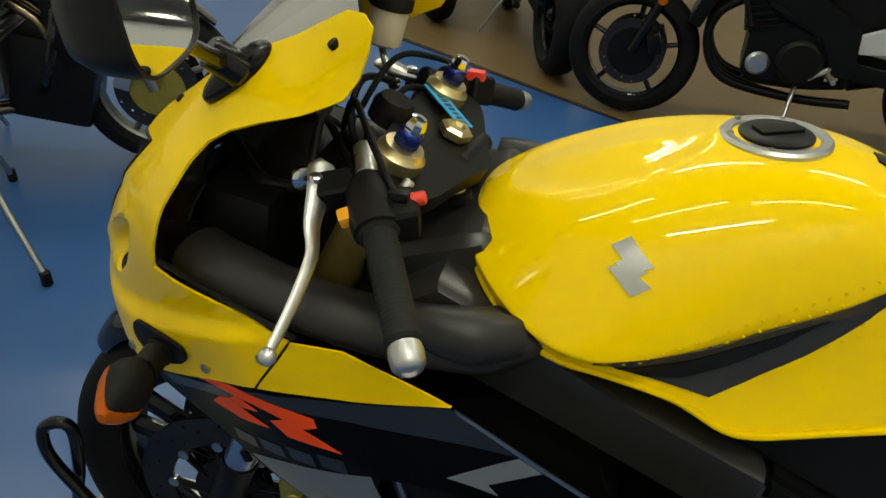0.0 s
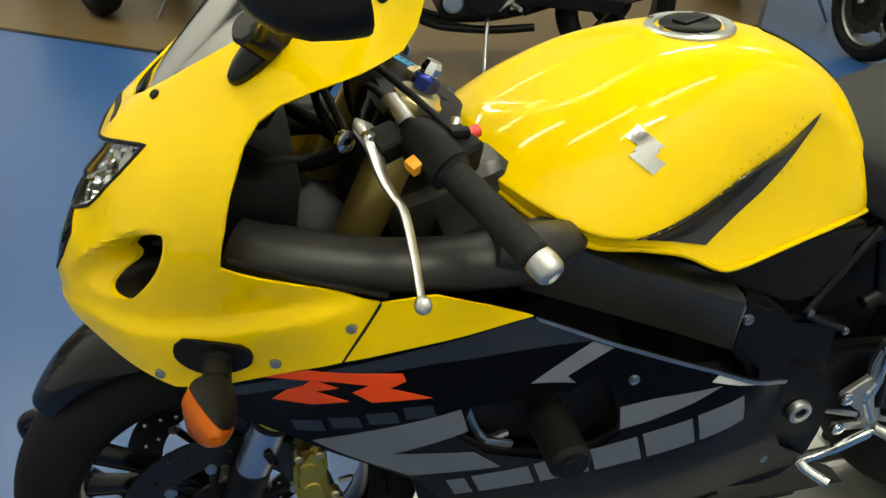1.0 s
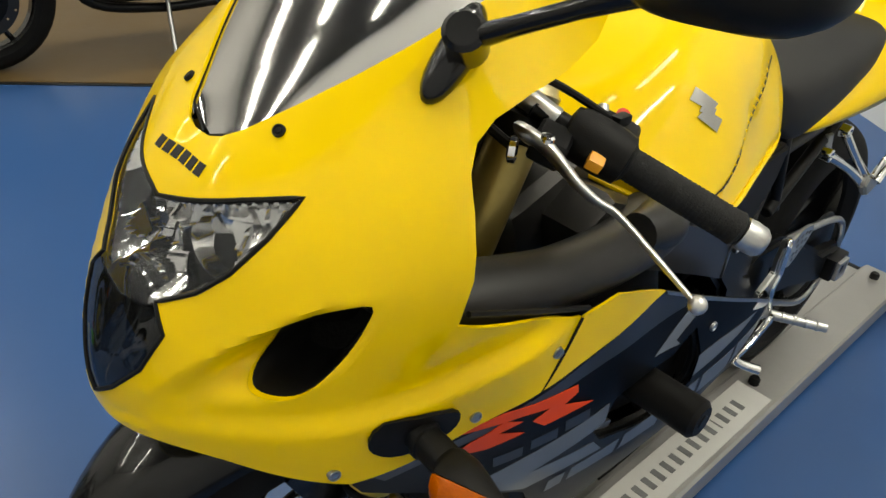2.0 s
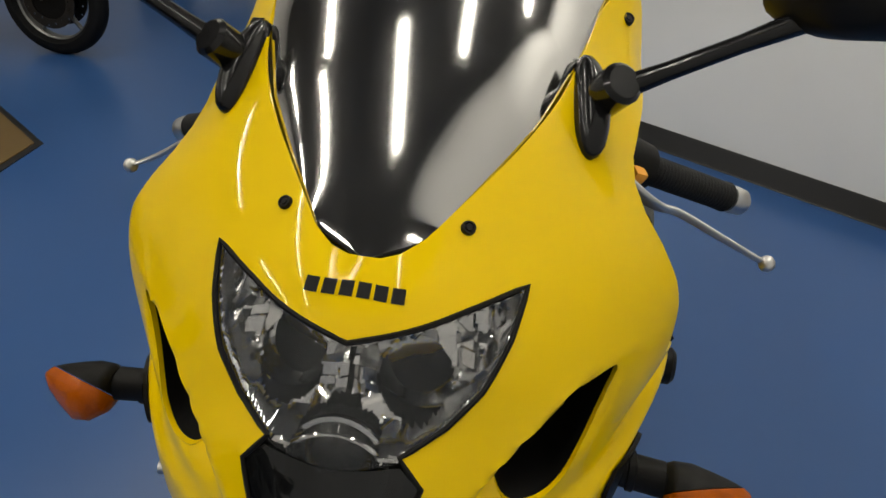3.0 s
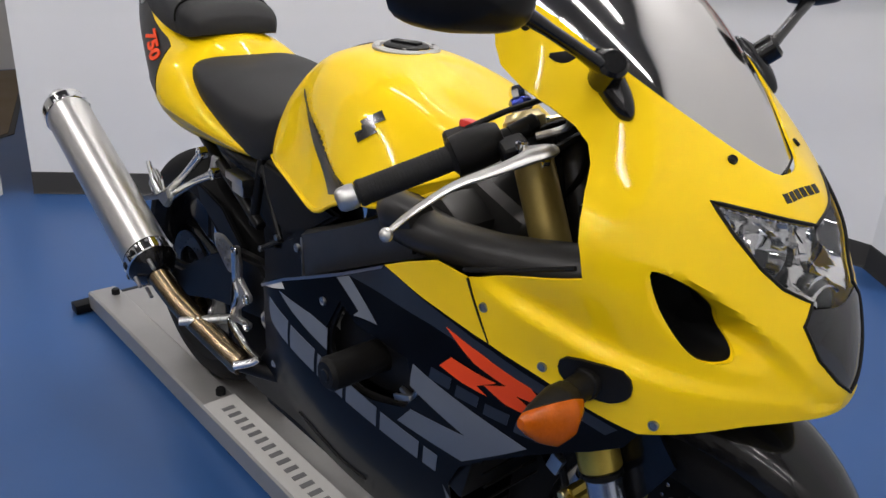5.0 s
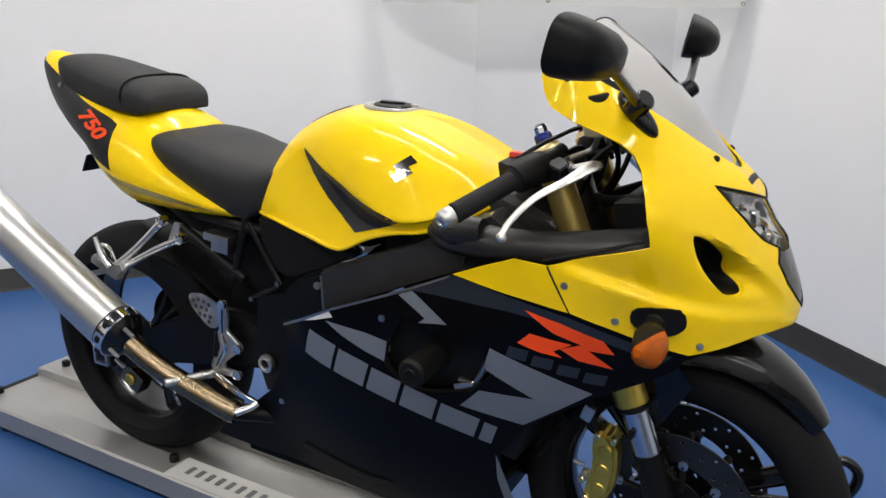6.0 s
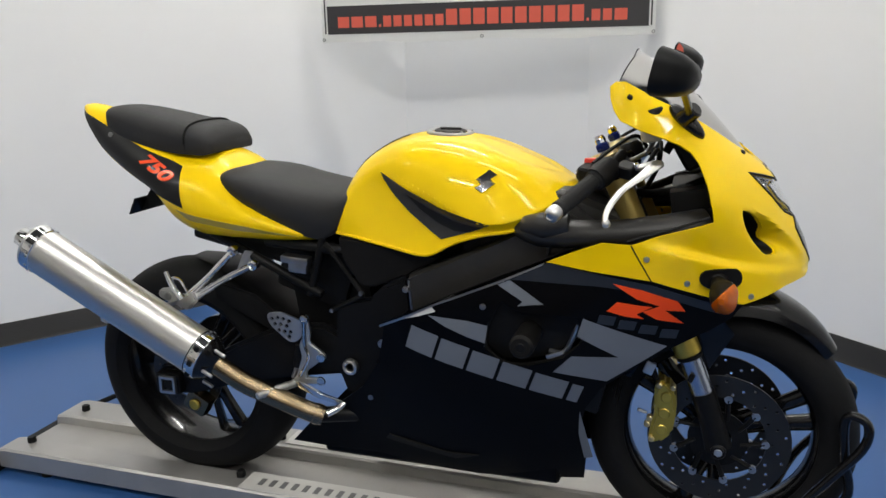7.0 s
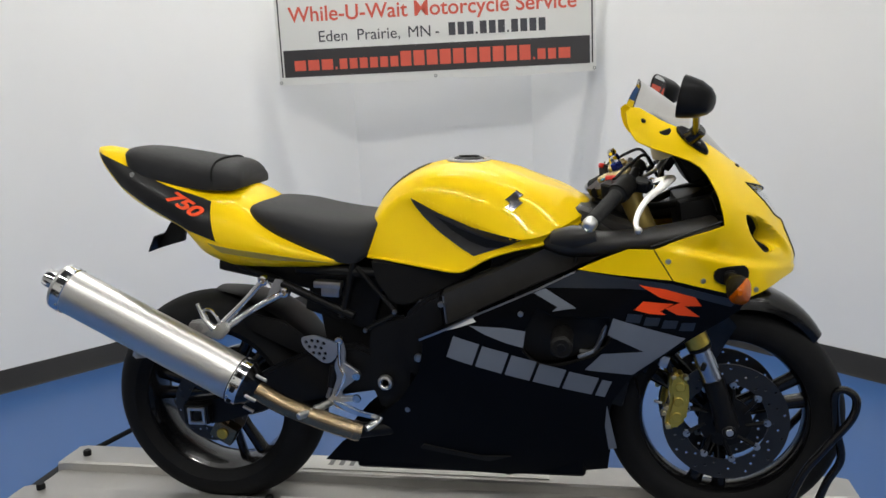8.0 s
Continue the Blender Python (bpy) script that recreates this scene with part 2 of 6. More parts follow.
def lathe(profile, m=None, n=32, closed=False, bowl=False):
    """Turns (radius, height) pairs round the z axis."""
    loops = [[Vector((r * math.cos(2 * math.pi * k / n), r * math.sin(2 * math.pi * k / n), h)) for k in range(n)] for r, h in profile]
    bm = rings(loops, closed, caps=not closed and not bowl)
    if m is not None:
        bm.transform(m)
    return bm


def along(a, b):
    """The pose whose z axis runs from a to b."""
    a, b = Vector(a), Vector(b)
    return Matrix.Translation(a) @ (b - a).to_track_quat("Z", "Y").to_matrix().to_4x4()


def rod(a, b, r, n=16, bevel=0.0015, r2=None):
    L = (Vector(b) - Vector(a)).length
    r2 = r if r2 is None else r2
    return lathe([(max(r - bevel, r * 0.5), 0), (r, bevel), (r2, L - bevel), (max(r2 - bevel, r2 * 0.5), L)], along(a, b), n)


def inside(p, poly):
    hit = False
    for i in range(len(poly)):
        a, b = poly[i - 1], poly[i]
        if (a[1] > p[1]) != (b[1] > p[1]) and p[0] < (b[0] - a[0]) * (p[1] - a[1]) / (b[1] - a[1]) + a[0]:
            hit = not hit
    return hit


def dense(poly, step):
    out = []
    for i in range(len(poly)):
        a, b = Vector(poly[i]), Vector(poly[(i + 1) % len(poly)])
        k = max(1, math.ceil((b - a).length / step))
        out += [a.lerp(b, j / k) for j in range(k)]
    return out


def rounded(poly, steps=3):
    """A closed smooth curve through the corners."""
    return [v.to_2d() for v in spline([(p[0], p[1], 0) for p in poly], steps, closed=True)]


def skin(outline, fn, thick, step=0.012, holes=(), lift=0.0):
    """A shell: an outline in two parameters, laid on the surface fn(u, v) and given thickness inwards."""
    from mathutils.geometry import delaunay_2d_cdt
    loops = [dense(outline, step)] + [dense(h, step) for h in holes]
    pts, edges = [], []
    for loop in loops:
        k = len(pts)
        pts += [Vector((p[0], p[1])) for p in loop]
        edges += [(k + i, k + (i + 1) % len(loop)) for i in range(len(loop))]
    us, vs = [p[0] for p in loops[0]], [p[1] for p in loops[0]]
    border = np.array([(p[0], p[1]) for p in pts])
    u = min(us) + step / 2
    row = 0
    while u < max(us):
        v = min(vs) + (step / 2 if row % 2 else 0)
        while v < max(vs):
            if inside((u, v), loops[0]) and not any(inside((u, v), h) for h in loops[1:]) and np.hypot(border[:, 0] - u, border[:, 1] - v).min() > step * 0.55:
                pts.append(Vector((u, v)))
            v += step
        u += step * 0.87
        row += 1
    V, _, F, _, _, _ = delaunay_2d_cdt(pts, edges, [], 0, 1e-6)
    keep = []
    for f in F:
        c = sum((V[i] for i in f), Vector((0, 0))) / len(f)
        if inside(c, loops[0]) and not any(inside(c, h) for h in loops[1:]):
            keep.append(f)
    e = 1e-3

    def spot(q):
        p = Vector(fn(q[0], q[1]))
        n = (Vector(fn(q[0] + e, q[1])) - Vector(fn(q[0] - e, q[1]))).cross(Vector(fn(q[0], q[1] + e)) - Vector(fn(q[0], q[1] - e)))
        return p, (n.normalized() if n.length > 1e-12 else Vector((0, 1, 0)))
    S = [spot(q) for q in V]
    bm = bmesh.new()
    used = sorted({i for f in keep for i in f})
    out = {i: bm.verts.new(S[i][0] + S[i][1] * lift) for i in used}
    back = {i: bm.verts.new(S[i][0] + S[i][1] * (lift - thick)) for i in used}
    count = {}
    for f in keep:
        bm.faces.new([out[i] for i in f])
        bm.faces.new([back[i] for i in reversed(f)])
        for k in range(len(f)):
            a, b = f[k], f[(k + 1) % len(f)]
            count[(a, b)] = True
    for a, b in count:
        if (b, a) not in count:
            bm.faces.new((out[b], out[a], back[a], back[b]))
    return bm


def mirrored(bm):
    """The other side's copy."""
    c = bm.copy()
    bmesh.ops.scale(c, vec=(1, -1, 1), verts=c.verts[:])
    bmesh.ops.reverse_faces(c, faces=c.faces[:])
    return c


def plate(outline, thick, m, bevel=0.0):
    """A flat piece: an outline in x, y, given thickness along z, at pose m."""
    bm = bmesh.new()
    f = bm.faces.new([bm.verts.new((p[0], p[1], 0)) for p in outline])
    g = bmesh.ops.extrude_face_region(bm, geom=[f])
    bmesh.ops.translate(bm, vec=(0, 0, thick), verts=[v for v in g["geom"] if isinstance(v, bmesh.types.BMVert)])
    if bevel:
        bmesh.ops.bevel(bm, geom=bm.edges[:], offset=bevel, segments=2, affect="EDGES")
    bm.transform(m)
    return bm


def side_plate(outline, y, thick, bevel=0.0):
    """A flat upright piece from an outline in x, z, from y outwards."""
    m = Matrix(((1, 0, 0, 0), (0, 0, 1, y), (0, 1, 0, 0), (0, 0, 0, 1)))
    return plate(outline, thick, m, bevel)


def lettering(words, size, material, m, parent, name="lettering", align="CENTER", depth=0.0006, shear=0.0, bold=0.0):
    cu = bpy.data.curves.new(name, "FONT")
    cu.body, cu.size, cu.align_x, cu.extrude, cu.shear, cu.offset = words, size, align, depth, shear, bold
    tmp = new(name, cu)
    me = bpy.data.meshes.new_from_object(tmp.evaluated_get(bpy.context.evaluated_depsgraph_get()))
    bpy.data.objects.remove(tmp)
    me.materials.clear()
    me.materials.append(material)
    ob = new(name, me)
    ob.parent = parent
    ob.matrix_basis = m
    return ob


def thin_plate(points):
    """A smooth surface value(u, v) through scattered (u, v, value) points."""
    P = np.array(points, float)
    n = len(P)

    def k(d2):
        return np.where(d2 > 1e-12, 0.5 * d2 * np.log(np.maximum(d2, 1e-12)), 0)
    D = ((P[:, None, :2] - P[None, :, :2]) ** 2).sum(-1)
    A = np.zeros((n + 3, n + 3))
    A[:n, :n] = k(D) + 1e-4 * np.eye(n)
    A[:n, n] = A[n, :n] = 1
    A[:n, n + 1:], A[n + 1:, :n] = P[:, :2], P[:, :2].T
    w = np.linalg.solve(A, np.concatenate([P[:, 2], np.zeros(3)]))

    def value(u, v):
        d2 = (P[:, 0] - u) ** 2 + (P[:, 1] - v) ** 2
        return float(k(d2) @ w[:n] + w[n] + w[n + 1] * u + w[n + 2] * v)
    return value


def curve_of(rows):
    """Smooth interpolation of rows (x, values...) in x."""
    X = [r[0] for r in rows]

    def at(x):
        x = min(max(x, X[0]), X[-1])
        i = min(max(sum(1 for q in X if q <= x) - 1, 0), len(X) - 2)
        t = (x - X[i]) / (X[i + 1] - X[i])
        res = []
        for c in range(1, len(rows[0])):
            def slope(j):
                a, b = max(j - 1, 0), min(j + 1, len(X) - 1)
                return (rows[b][c] - rows[a][c]) / (X[b] - X[a])
            h = X[i + 1] - X[i]
            p, q, s, u = rows[i][c], rows[i + 1][c], slope(i) * h, slope(i + 1) * h
            res.append((2 * t ** 3 - 3 * t * t + 1) * p + (t ** 3 - 2 * t * t + t) * s + (3 * t * t - 2 * t ** 3) * q + (t ** 3 - t * t) * u)
        return res
    return at


def hull(rows, n=2.4, tuck=0.85, step=0.012, around=14):
    """A body along x from rows (x, top, widest height, bottom, half width). Returns its bmesh and the half width at (x, z)."""
    at = curve_of(rows)
    x0, x1 = rows[0][0], rows[-1][0]
    k = max(4, round((x1 - x0) / step))
    loops = []
    for i in range(k + 1):
        x = x0 + (x1 - x0) * i / k
        zt, zm, zb, w = at(x)
        half = []
        for j in range(around + 1):
            a = math.pi / 2 * j / around
            half.append((w * abs(math.sin(a)) ** (2 / n), zm + (zt - zm) * abs(math.cos(a)) ** (2 / n)))
        for j in range(1, 5):
            s = j / 4
            half.append((w * (1 - (1 - tuck) * s * s), zm + (zb - zm) * s))
        loop = [Vector((x, y, z)) for y, z in half] + [Vector((x, -y, z)) for y, z in reversed(half[1:])]
        loops.append(loop)

    def width(x, z):
        zt, zm, zb, w = at(x)
        if z >= zm:
            s = min(max((z - zm) / max(zt - zm, 1e-6), 0), 1)
            return w * (1 - s ** n) ** (1 / n)
        s = min((zm - z) / max(zm - zb, 1e-6), 1)
        return w * (1 - (1 - tuck) * s * s)
    return rings(loops), width


# ---------------------------------------------------------------- room
def wall(name, a, b, z0, z1, material, thick=0.12, label=""):
    """An upright wall whose inner face runs from a to b (the room lies to the left of a to b)."""
    a, b = Vector(a), Vector(b)
    d = (b - a).normalized()
    n = Vector((d.y, -d.x)) * thick
    q = [a, b, b + n, a + n]
    bm = bmesh.new()
    lo = [bm.verts.new((p.x, p.y, z0)) for p in q]
    hi = [bm.verts.new((p.x, p.y, z1)) for p in q]
    bm.faces.new(lo[::-1])
    bm.faces.new(hi)
    for i in range(4):
        bm.faces.new((lo[i], lo[(i + 1) % 4], hi[(i + 1) % 4], hi[i]))
    return tagged(part(name, bm, material), label or "white painted plain wall", "wall", kind="structure")


CORNER_1, CORNER_2 = (-0.295, 2.48), (0.74, 2.48)
LEFT_END, RIGHT_END = (-2.03, 0.04), (4.35, -0.77)
wall("wall_west", CORNER_1, LEFT_END, FLOOR_Z, CEIL_Z, WALL)
wall("wall_north", CORNER_2, CORNER_1, FLOOR_Z, CEIL_Z, WALL)
wall("wall_east", RIGHT_END, CORNER_2, FLOOR_Z, CEIL_Z, WALL)
wall("wall_partition", (-1.956, -0.172), (-2.49, -0.925), FLOOR_Z, CEIL_Z, WALL, 0.16, "white painted partition without a base strip")
wall("wall_return", LEFT_END, (-5.4, 1.2), FLOOR_Z, CEIL_Z, WALL)
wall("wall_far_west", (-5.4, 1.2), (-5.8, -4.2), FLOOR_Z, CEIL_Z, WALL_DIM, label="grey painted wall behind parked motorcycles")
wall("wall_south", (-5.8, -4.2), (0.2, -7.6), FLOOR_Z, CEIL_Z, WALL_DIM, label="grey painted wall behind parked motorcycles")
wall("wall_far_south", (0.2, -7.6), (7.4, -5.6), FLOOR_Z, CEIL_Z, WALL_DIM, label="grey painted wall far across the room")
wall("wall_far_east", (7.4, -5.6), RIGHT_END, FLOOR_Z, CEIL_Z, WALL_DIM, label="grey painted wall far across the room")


def base_strip(a, b):
    a, b = Vector(a), Vector(b)
    d = (b - a).normalized()
    n = Vector((-d.y, d.x))
    prof = [(0.001, 0.0), (0.016, 0.0), (0.009, 0.010), (0.007, 0.097), (0.004, 0.1016), (0.001, 0.1016)]
    loops = [[Vector((p.x + n.x * o, p.y + n.y * o, FLOOR_Z + 0.001 + h)) for o, h in prof] for p in (a, b)]
    return tagged(part("baseboard", rings(loops), COVE), "black rubber cove base along the wall", "baseboard", kind="structure")


base_strip(CORNER_1, LEFT_END)
base_strip(CORNER_2, CORNER_1)
base_strip(RIGHT_END, CORNER_2)


def slab(name, pts, z0, z1, material, label, category):
    bm = bmesh.new()
    lo = [bm.verts.new((x, y, z0)) for x, y in pts]
    hi = [bm.verts.new((x, y, z1)) for x, y in pts]
    bm.faces.new(lo[::-1])
    bm.faces.new(hi)
    for i in range(len(pts)):
        bm.faces.new((lo[i], lo[(i + 1) % len(pts)], hi[(i + 1) % len(pts)], hi[i]))
    return tagged(part(name, bm, material), label, category, kind="structure")


slab("floor", [(-6.5, -8.5), (8.5, -8.5), (8.5, 4), (-6.5, 4)], FLOOR_Z - 0.1, FLOOR_Z, BLUE_FLOOR, "glossy blue epoxy floor", "floor")
MAT = [(-0.79, -1.97), (-3.4, -5.4), (-0.5, -7.3), (2.0, -6.6), (4.2, -4.92), (2.58, -3.87), (-0.15, -2.12), (-0.445, -1.937)]
MAT_WEST = [(-2.62, -0.56), (-4.62, -3.04), (-5.7, -3.6), (-5.35, 0.9), (-3.2, 0.25)]


def mat(name, pts, label):
    """A brown floor mat with a narrow black binding round it."""
    c = sum((Vector(p) for p in pts), Vector((0, 0))) / len(pts)
    slab(name, pts, FLOOR_Z, FLOOR_Z + 0.004, COVE, label + ", black bound edge", "floor mat")
    inner = [Vector(p) + (c - Vector(p)).normalized() * .034 for p in pts]
    slab(name, [tuple(p) for p in inner], FLOOR_Z + .004, FLOOR_Z + 0.008, BROWN_FLOOR, label, "floor mat")


mat("floor_brown", MAT, "brown floor mat under parked motorcycles")
mat("floor_brown_west", MAT_WEST, "brown floor mat beyond the partition")
slab("ceiling", [(-6.5, -8.5), (8.5, -8.5), (8.5, 4), (-6.5, 4)], CEIL_Z, CEIL_Z + 0.1, CEILING, "dark painted ceiling", "ceiling")


def ceiling_light(x, y, turn, power, length=1.5):
    """A twin fluorescent batten fixed to the ceiling."""
    e = thing("ceiling_light", "white twin-tube fluorescent batten fixed under the ceiling", "ceiling light", "ceiling lights", at=pose(x, y, CEIL_Z, 0, 0, turn))
    part("tray", box((length + 0.06, 0.22, 0.05), pose(0, 0, -0.026), 0.006), FIX_WHITE, e)
    for s in (-0.055, 0.055):
        part("tube", rod((-length / 2, s, -0.075), (length / 2, s, -0.075), 0.016, 12), TUBE, e, "lit white fluorescent tube")
        for k in (-1, 1):
            part("socket", box((0.02, 0.03, 0.05), pose(k * (length / 2 + 0.012), s, -0.066), 0.004), FIX_WHITE, e)
    lamp = bpy.data.lights.new("tube_light", "AREA")
    lamp.shape, lamp.size, lamp.size_y, lamp.energy, lamp.color = "RECTANGLE", length, 0.06, power, (1.0, 0.955, 0.875)
    ob = new("tube_light", lamp)
    ob.parent = e
    ob.matrix_basis = pose(0, 0, -0.11)
    return e


# the batten at (0.25, 1.5) is an added fill for the wall behind the banner
for lx, ly, power in ((-0.55, 0.3, 10), (1.3, 0.3, 10), (0.25, 1.5, 58), (2.5, -0.7, 12),
                      (-1.1, -2.7, 38), (1.0, -2.7, 38), (2.8, -2.7, 30), (-2.9, -2.4, 38), (4.7, -2.4, 28),
                      (1.6, -5.2, 38), (3.6, -5.0, 30), (5.2, -4.6, 28)):
    ceiling_light(lx, ly, 8, power)


# ---------------------------------------------------------------- banner
def banner():
    a, b = Vector((-0.512, 1.90, 1.230)), Vector((1.095, 2.08, 1.230))
    w, h = (b - a).length, 0.54
    turn = math.degrees(math.atan2(b.y - a.y, b.x - a.x))
    e = thing("banner", "white vinyl shop banner with red and black print", "banner", at=pose(a.x, a.y, a.z, 90, 0, turn))
    k = 40
    loops = []
    for i in range(k + 1):
        x = w * i / k
        sag = 0.006 * math.sin(x * 9) + 0.004 * math.sin(x * 23 + 1)
        loops.append([Vector((x, -0.004 + sag * 0.6, 0.0)), Vector((x, h, 0.0)), Vector((x, h, -0.0015)), Vector((x, -0.004 + sag * 0.6, -0.0015))])
    part("sheet", rings(loops), BANNER_WHITE, e)
    part("black_band", box((w - 0.06, 0.135, 0.0012), pose(w / 2, 0.105, 0.0012), 0), BANNER_BLACK, e)
    for x in (0.018, w - 0.018):
        part("edge_line", box((0.007, h - 0.06, 0.0012), pose(x, h / 2 + 0.01, 0.0012), 0), BANNER_BLACK, e)
    for x in (0.008, w / 2, w - 0.008):
        part("eyelet", lathe([(0.004, 0), (0.009, 0), (0.009, 0.003), (0.004, 0.003)], pose(x, 0.012, 0.0005), 14, True), STEEL, e)
    # the web line is drawn as bars of its size
    x = 0.085
    for c in "mmm.npoyyyHHHHHHHHHH.oom":
        wd = {".": 0.010, "m": 0.058, "H": 0.0545}.get(c, 0.040)
        ht = {".": 0.013, "H": 0.074}.get(c, 0.052)
        part("print_bar", box((wd, ht, 0.001), pose(x + wd / 2, 0.068 + ht / 2, 0.0024), 0), BANNER_RED, e)
        x += wd + 0.0125
    lettering("While-U-Wait Motorcycle Service", 0.1045, BANNER_RED, pose(w / 2 - 0.01, 0.312, 0.001), e, "headline", bold=0.0012)
    for word, x in (("Eden", 0.215), ("Prairie,", 0.415), ("MN", 0.675), ("-", 0.815)):
        lettering(word, 0.079, BANNER_DARK, pose(x, 0.208, 0.001), e, "town_word", align="LEFT")
    x = 0.885
    for c in "999.999.9999":
        wd = 0.009 if c == "." else 0.034
        part("print_bar", box((wd, 0.010 if c == "." else 0.062, 0.001), pose(x + wd / 2, 0.208 + (0.005 if c == "." else 0.031), 0.0012), 0), BANNER_DARK, e)
        x += wd + 0.0115
    return e


banner()


# ---------------------------------------------------------------- display stand
def stand():
    e = thing("display_stand", "low grey metal motorcycle display stand with two rails", "display stand")
    x0, x1 = -0.66, 1.78
    for s in (-1, 1):
        yo, yi = (0.165, 0.072) if s < 0 else (0.20, 0.072)
        prof = [(yi, -0.012), (yi + 0.004, 0.024), (yi + 0.010, 0.030), (yo - 0.006, 0.030), (yo, 0.024), (yo, -0.030), (yo - 0.004, -0.030), (yo - 0.004, -0.012)]
        loops = []
        for x in (x0, x0 + 0.03, x1 - 0.03, x1):
            q = 0.006 if x in (x0, x1) else 0
            loops.append([Vector((x, s * y, z - (q if z > 0 else 0))) for y, z in prof])
        part("rail", rings(loops), RAMP_METAL, e, "scuffed grey metal rail")
        for x in (-0.585, 0.155, 0.82, 1.6):
            part("bolt", lathe([(0.0, 0.0), (0.013, 0.0), (0.013, 0.014), (0.010, 0.018), (0.0, 0.018)], pose(x, s * (yi + 0.03 if s < 0 else yi + 0.055), 0.030), 12), SATIN, e, "black bolt head")
        for x in (-0.5, 0.3, 1.0, 1.6):
            part("foot", lathe([(0.016, 0), (0.018, 0.004), (0.014, 0.02)], pose(x, s * (yo - 0.025), FLOOR_Z), 12), PLASTIC, e, "black rubber foot")
        film_ = part("name_plate", box((0.76, 0.086, 0.003), pose(0.56, s * (yi + 0.047 if s < 0 else yi + 0.07), 0.0320), 0.001), PLATE_WHITE, e, "white name plate with dark print")
        x = 0.225
        for c in "iiiiiiiiiiiiiiii.iii":
            wd = 0.004 if c == "." else 0.015
            xx = x + wd / 2 if s < 0 else 1.12 - x - wd / 2
            b = plate([(-wd / 2, -0.016), (wd / 2, -0.016), (wd / 2, 0.016), (-wd / 2, 0.016)], 0.0008, pose(xx, s * (yi + 0.047 if s < 0 else yi + 0.07), 0.0337))
            part("print_bar", b, PRINT_GREY, film_)
            x += wd + 0.0185
    part("channel", box((x1 - x0 - 0.02, 0.15, 0.012), pose((x0 + x1) / 2, 0, -0.006), 0.002), RAMP_METAL, e, "grey channel floor under the wheels")
    part("end_beam", box((0.05, 0.46, 0.03), pose(x0 - 0.02, 0.02, -0.03), 0.005), SATIN, e, "black cross beam")
    part("end_beam", box((0.05, 0.40, 0.03), pose(x1 - 0.03, 0.0, -0.028), 0.005), SATIN, e, "black cross beam")
    for s in (-1, 1):
        part("chock_loop", tube([(1.52, s * 0.112, 0.03), (1.575, s * 0.112, 0.18), (1.625, s * 0.110, 0.255), (1.685, s * 0.106, 0.335), (1.694, s * 0.10, 0.385), (1.668, s * 0.095, 0.405), (1.650, s * 0.088, 0.385), (1.658, s * 0.085, 0.30), (1.672, s * 0.085, 0.22), (1.64, s * 0.085, 0.15), (1.60, s * 0.088, 0.03)], 0.010, 10, 5), GLOSS_BLACK, e, "glossy black tube of the wheel chock")
    part("tie_strap", tube([(-0.60, 0.20, 0.02), (-0.42, 0.30, 0.10), (-0.30, 0.36, 0.17)], 0.009, 8, 4), RUBBER, e, "black strap")
    part("strap_clip", rod((-0.30, 0.36, 0.17), (-0.27, 0.375, 0.185), 0.012, 10), YELLOW_HOSE, e, "yellow strap clip")
    return e


stand()


# ---------------------------------------------------------------- the motorcycle
bike = thing("motorcycle", "yellow and black sport motorcycle on a low display stand", "motorcycle")

# surface of the upper fairing, round an upright axis
AXIS = 1.05
UNIT = 0.4
UPPER = [(1.432, 0, .94), (1.486, 0, .883), (1.462, .035, .916), (1.41, .071, .953), (1.425, .122, .915), (1.475, .103, .862),
         (1.500, .075, .83), (1.522, .058, .808), (1.562, 0, .716), (1.532, 0, .80), (1.437, .187, .68), (1.314, .234, .712),
         (1.235, .254, .762), (1.359, .242, .842), (1.345, .24, .90), (1.411, .196, .857), (1.287, .152, 1.024), (1.189, .172, 1.072), (1.150, .183, 1.086), (1.172, .192, 1.030),
         (1.515, .10, .70), (1.25, .255, .722), (1.208, .257, .79), (1.47, .155, .76), (1.288, .190, .981), (1.235, .142, 1.068)]


def uv(x, y, z):
    return (math.atan2(y, x - AXIS) * UNIT, z)


rows_ = []
for x, y, z in UPPER:
    for s in ((1, -1) if y else (1,)):
        u, v = uv(x, s * y, z)
        rows_.append((u, v, math.hypot(x - AXIS, y)))
upper_r = thin_plate(rows_)


def seg_dist(p, a, b):
    ax, ay = a
    bx, by = b
    t = max(0, min(1, ((p[0] - ax) * (bx - ax) + (p[1] - ay) * (by - ay)) / ((bx - ax) ** 2 + (by - ay) ** 2)))
    return math.hypot(p[0] - ax - t * (bx - ax), p[1] - ay - t * (by - ay)), t


RIDGE = [uv(1.205, .257, .786), uv(1.273, .252, .774), uv(1.329, .237, .759), uv(1.381, .217, .743), uv(1.425, .194, .731), uv(1.464, .163, .722), uv(1.533, .075, .708)]
SCOOP_TOP = [(.234, .874), (.199, .861), (.150, .839), (.115, .813), (.085, .783), (.052, .744)]
SCOOP_REAR = [(.208, .866), (.201, .834), (.192, .806), (.173, .780), (.150, .764), (.128, .752), (.100, .742)]
SCOOP_LOW = [(.206, .800), (.181, .762), (.152, .734), (.120, .721), (.080, .713)]
RIDGE, SCOOP_TOP, SCOOP_REAR, SCOOP_LOW = ([(p.x, p.y) for p in spline([Vector((a, b, 0)) for a, b in line], 3)] for line in (RIDGE, SCOOP_TOP, SCOOP_REAR, SCOOP_LOW))


